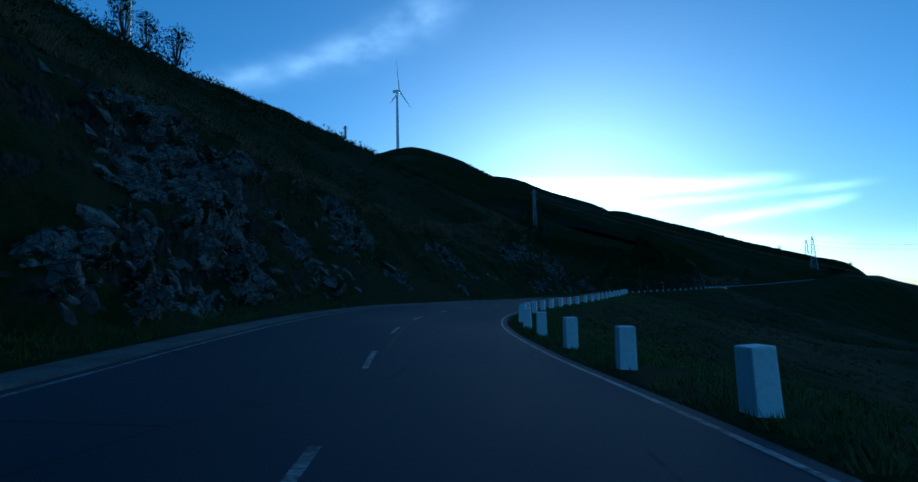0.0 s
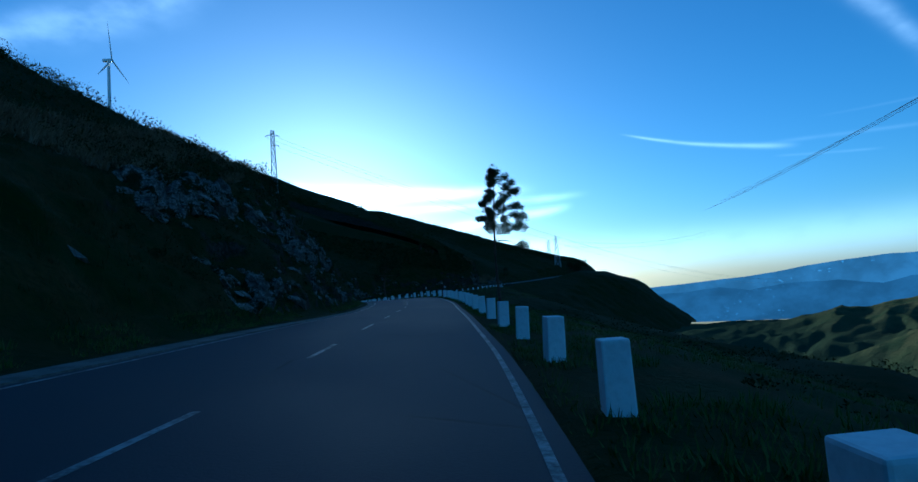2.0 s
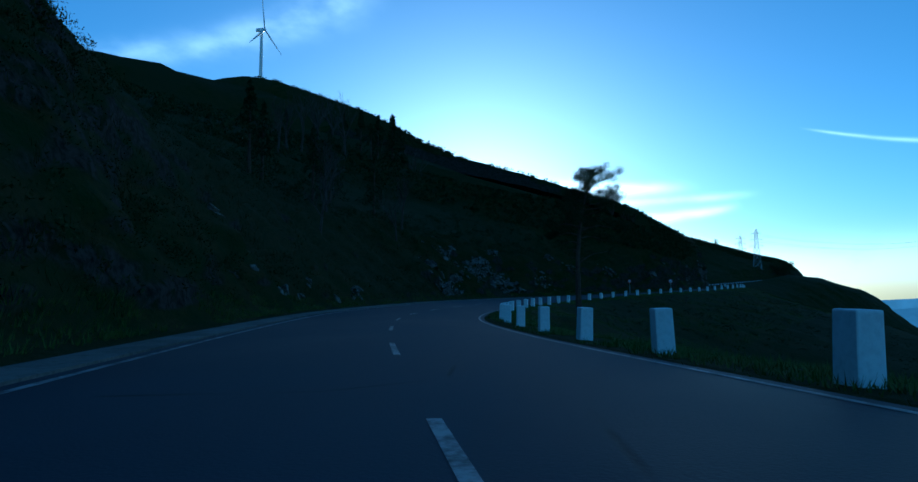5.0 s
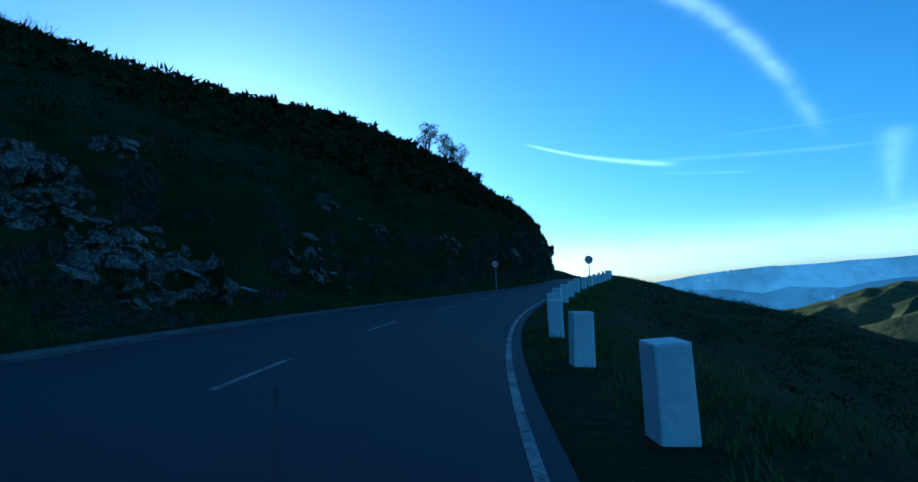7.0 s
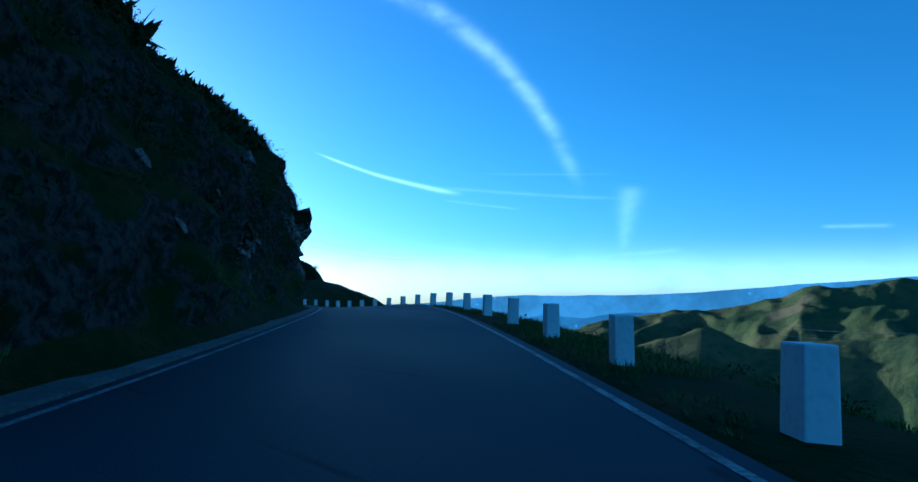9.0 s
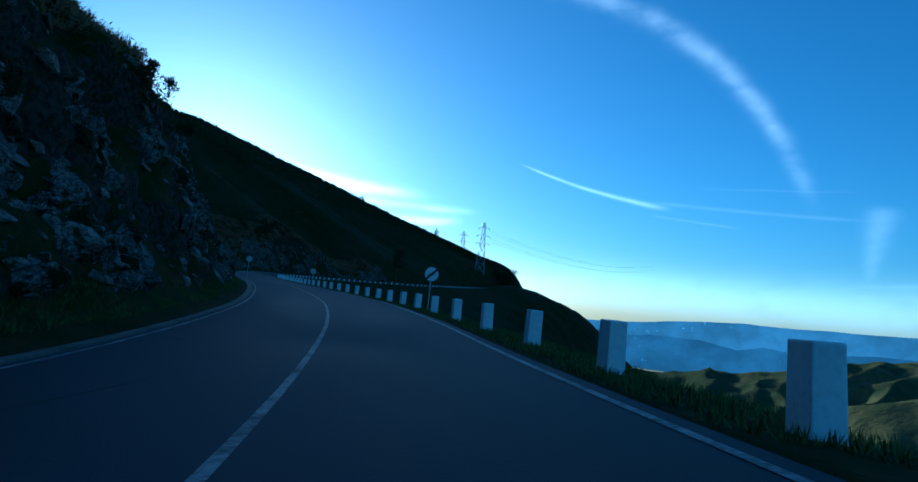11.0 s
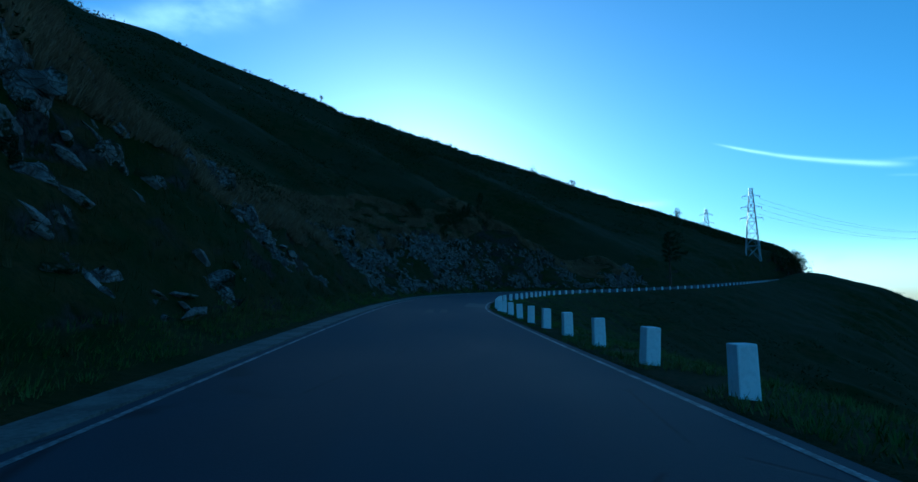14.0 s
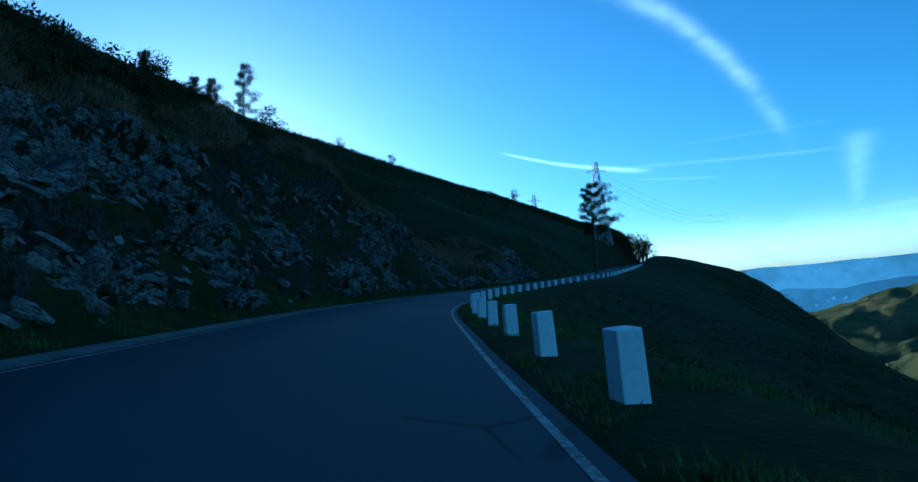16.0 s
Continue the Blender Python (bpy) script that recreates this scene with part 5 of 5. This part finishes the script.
# ---- power line, lattice mast and wind turbines ----
def lattice(at, height, foot, top, arms, turn, label, category, leg_r, brace_r, panels=7):
    """A lattice tower: four legs, bracing, arms as (height, reach)."""
    tower = empty("lattice_tower", Matrix.Translation(at) @ Matrix.Rotation(radians(turn), 4, "Z"), label, category, "masts on the ridge")

    def corner(k, z):
        w = (foot + (top - foot) * min(z / (height * 0.93), 1.0)) / 2
        return Vector(((w, w), (-w, w), (-w, -w), (w, -w))[k % 4]).to_3d() + Vector((0, 0, z))

    for k in range(4):
        part("leg", rod(bmesh.new(), corner(k, -1.0), corner(k, height), leg_r, leg_r * 0.7, 5), STEEL, tower)
    levels = [height * (1 - (1 - k / panels) ** 1.35) for k in range(panels + 1)]
    for k in range(4):
        bm = bmesh.new()
        for a, b in zip(levels[:-1], levels[1:]):
            rod(bm, corner(k, a), corner(k + 1, b), brace_r, brace_r, 4)
            rod(bm, corner(k + 1, a), corner(k, b), brace_r, brace_r, 4)
            rod(bm, corner(k, b), corner(k + 1, b), brace_r, brace_r, 4)
        part("bracing", bm, STEEL, tower)
    for z, reach in arms:
        for side in (-1, 1):
            r = abs(reach)
            if reach < 0 and side < 0:
                continue
            bm = bmesh.new()
            rod(bm, (0, 0, z), (side * r, 0, z), brace_r, brace_r, 4)
            rod(bm, (0, 0, z + r * 0.3), (side * r, 0, z), brace_r, brace_r, 4)
            arm = part("arm", bm, STEEL, tower)
            part("insulator", rod(bmesh.new(), (side * r, 0, z), (side * r, 0, z - r * 0.22), brace_r * 1.6, brace_r * 1.6, 6), SIGN_BACK, arm)
    return tower


def turbine(hub, height, blade, spin, face, label="white three-bladed wind turbine on the ridge"):
    t = empty("wind_turbine", Matrix.Translation((hub[0], hub[1], hub[2] - height)) @ Matrix.Rotation(radians(face), 4, "Z"), label, "wind turbine", "wind turbines on the ridge")
    part("tower", rod(bmesh.new(), (0, 0, -60), (0, 0, height - 1.4), 2.6, 1.3, 20), TURBINE, t)
    part("nacelle", box(bmesh.new(), (3.0, 8.0, 3.2), (0, 1.6, height), 0.7), TURBINE, t)
    bm = rod(bmesh.new(), (0, -2.4, height), (0, -4.6, height), 1.5, 0.5, 16)
    part("hub", bm, TURBINE, t)
    for k in range(3):
        bm = bmesh.new()
        rows = []
        for u, chord, thick in ((0.02, 1.6, 1.5), (0.10, 2.2, 1.2), (0.2, 3.0, 0.8), (0.5, 2.0, 0.45), (0.8, 1.2, 0.25), (1.0, 0.4, 0.1)):
            z = blade * u
            rows.append([bm.verts.new((x * chord * 0.5, y * thick * 0.5, z)) for x, y in ((-1, 0), (-0.3, -1), (0.6, -0.7), (1, 0), (0.6, 0.7), (-0.3, 1))])
        for a, b in zip(rows[:-1], rows[1:]):
            for i in range(6):
                bm.faces.new((a[i], a[(i + 1) % 6], b[(i + 1) % 6], b[i]))
        bm.faces.new(rows[-1])
        bmesh.ops.recalc_face_normals(bm, faces=bm.faces)
        bmesh.ops.transform(bm, verts=bm.verts, matrix=Matrix.Translation((0, -3.4, height)) @ Matrix.Rotation(radians(spin + 120 * k), 4, "Y"))
        part("blade", bm, TURBINE, t)
    return t


def cable(bm, a, b, sag, r, n=24):
    a, b = Vector(a), Vector(b)
    chain(bm, [a.lerp(b, k / n) - Vector((0, 0, sag * 4 * (k / n) * (1 - k / n))) for k in range(n + 1)], r, r, 3)


MAST = left_spot(140.8, 11.6)


def build_masts():
    lattice(Vector((124.8, 292.3, 15.5)), 32.0, 6.0, 1.4, ((18.5, 4.6), (23.5, 4.2), (28.5, 3.6)), -20, "steel lattice power pylon above the far bend", "pylon", 0.16, 0.09)
    lattice(Vector((141.3, 382.3, 20.0)), 30.6, 6.0, 1.4, ((17.5, 4.6), (22.5, 4.2), (27.5, 3.6)), -20, "steel lattice power pylon behind the ridge", "pylon", 0.16, 0.09)
    lattice(MAST, 24.0 - MAST.z, 0.95, 0.45, ((23.3 - MAST.z, 0.9), (21.9 - MAST.z, -0.8)), 15, "slim lattice power mast on the bank", "mast", 0.05, 0.032, 11)
    lattice(Vector((-94.3, -242.3, 32.6)), 2.6, 0.35, 0.3, ((2.2, 0.6),), 10, "small lattice mast on the skyline", "mast", 0.07, 0.04, 4)
    turbine((-318.2, 316.2, 257.4), 84, 38, -12, 88)
    turbine((-349.0, -60.0, 236.0), 84, 38, 15, 45)
    for name, rows in (("power_line", (((124.8 + 4.2, 292.3, 38.0), (452, 556, 58), 10, 0.05), ((124.8 - 4.2, 292.3, 38.0), (446, 564, 58), 10, 0.05),
                                       ((124.8 + 3.6, 292.3, 43.0), (451, 557, 63), 10, 0.05), ((124.8 - 3.6, 292.3, 43.0), (447, 563, 63), 10, 0.05))),
                       ("valley_line", (((-28, -345, 16), (77, -83, 23.5), 2, 0.035), ((-25, -346, 17), (80, -84, 24.5), 2, 0.035), ((-22, -347, 18.5), (83, -85, 26.4), 2, 0.035), ((-19, -348, 20), (86, -86, 28.3), 2, 0.035))),
                       ("overhead_cable", ((MAST + Vector((0.8, 0.2, 23.0 - MAST.z)), (150, -24, -6), 7, 0.016), (MAST + Vector((-0.8, -0.2, 23.0 - MAST.z)), (152, -27, -6), 7, 0.016),
                                           (MAST + Vector((0.8, 0.2, 21.6 - MAST.z)), (151, -25, -8), 7, 0.016)))):
        line = empty(name, Matrix(), "thin metal overhead power cables across the valley", "power line")
        for a, b, sag, r in rows:
            bm = bmesh.new()
            cable(bm, a, b, sag, r)
            part("cable", bm, CABLE, line)


build_masts()


# ---- marks on the road ----
def build_marks():
    def dash(s0, s1, wide, mat, name, label, shift=0.0, lift=0.005):
        s = np.arange(s0, s1 + 0.01, 0.5)
        right, left = edges(s)
        mid = (right + left) / 2 + shift
        tagged(strip(name, s, mid - wide / 2, mid + wide / 2, lift, mat), label, "road marking", kind="structure")

    k = 0
    s = -12.0
    while s < 248.1:
        dash(s, s + 2.5, 0.10, LINE, "centre_line_%d" % k, "worn white centre dash on the asphalt", -0.5 if 195 < s < 228 else 0.0)
        s, k = s + 7.0, k + 1
    dash(295.4, 390.0, 0.09, LINE, "centre_line_long", "worn unbroken white centre line on the asphalt", -0.2)
    for n, (a, b, wide, shift) in enumerate(((437.7, 446.0, 2.2, -2.75), (458.4, 463.6, 1.1, -2.95))):
        dash(a, b, wide, PALE, "road_patch_%d" % n, "paler square repair patch in the asphalt", shift, 0.004)
    for n, (a, b, wide, shift) in enumerate(((424.6, 429.6, 0.45, 0.3), (425.6, 430.6, 0.4, -0.5), (12.0, 24.0, 0.09, -0.2), (100.5, 112.5, 0.3, 0.2), (357.3, 370.3, 0.5, -1.4))):
        dash(a, b, wide, PATCH, "road_stain_%d" % n, "dark tar stain on the asphalt", shift, 0.004)


build_marks()
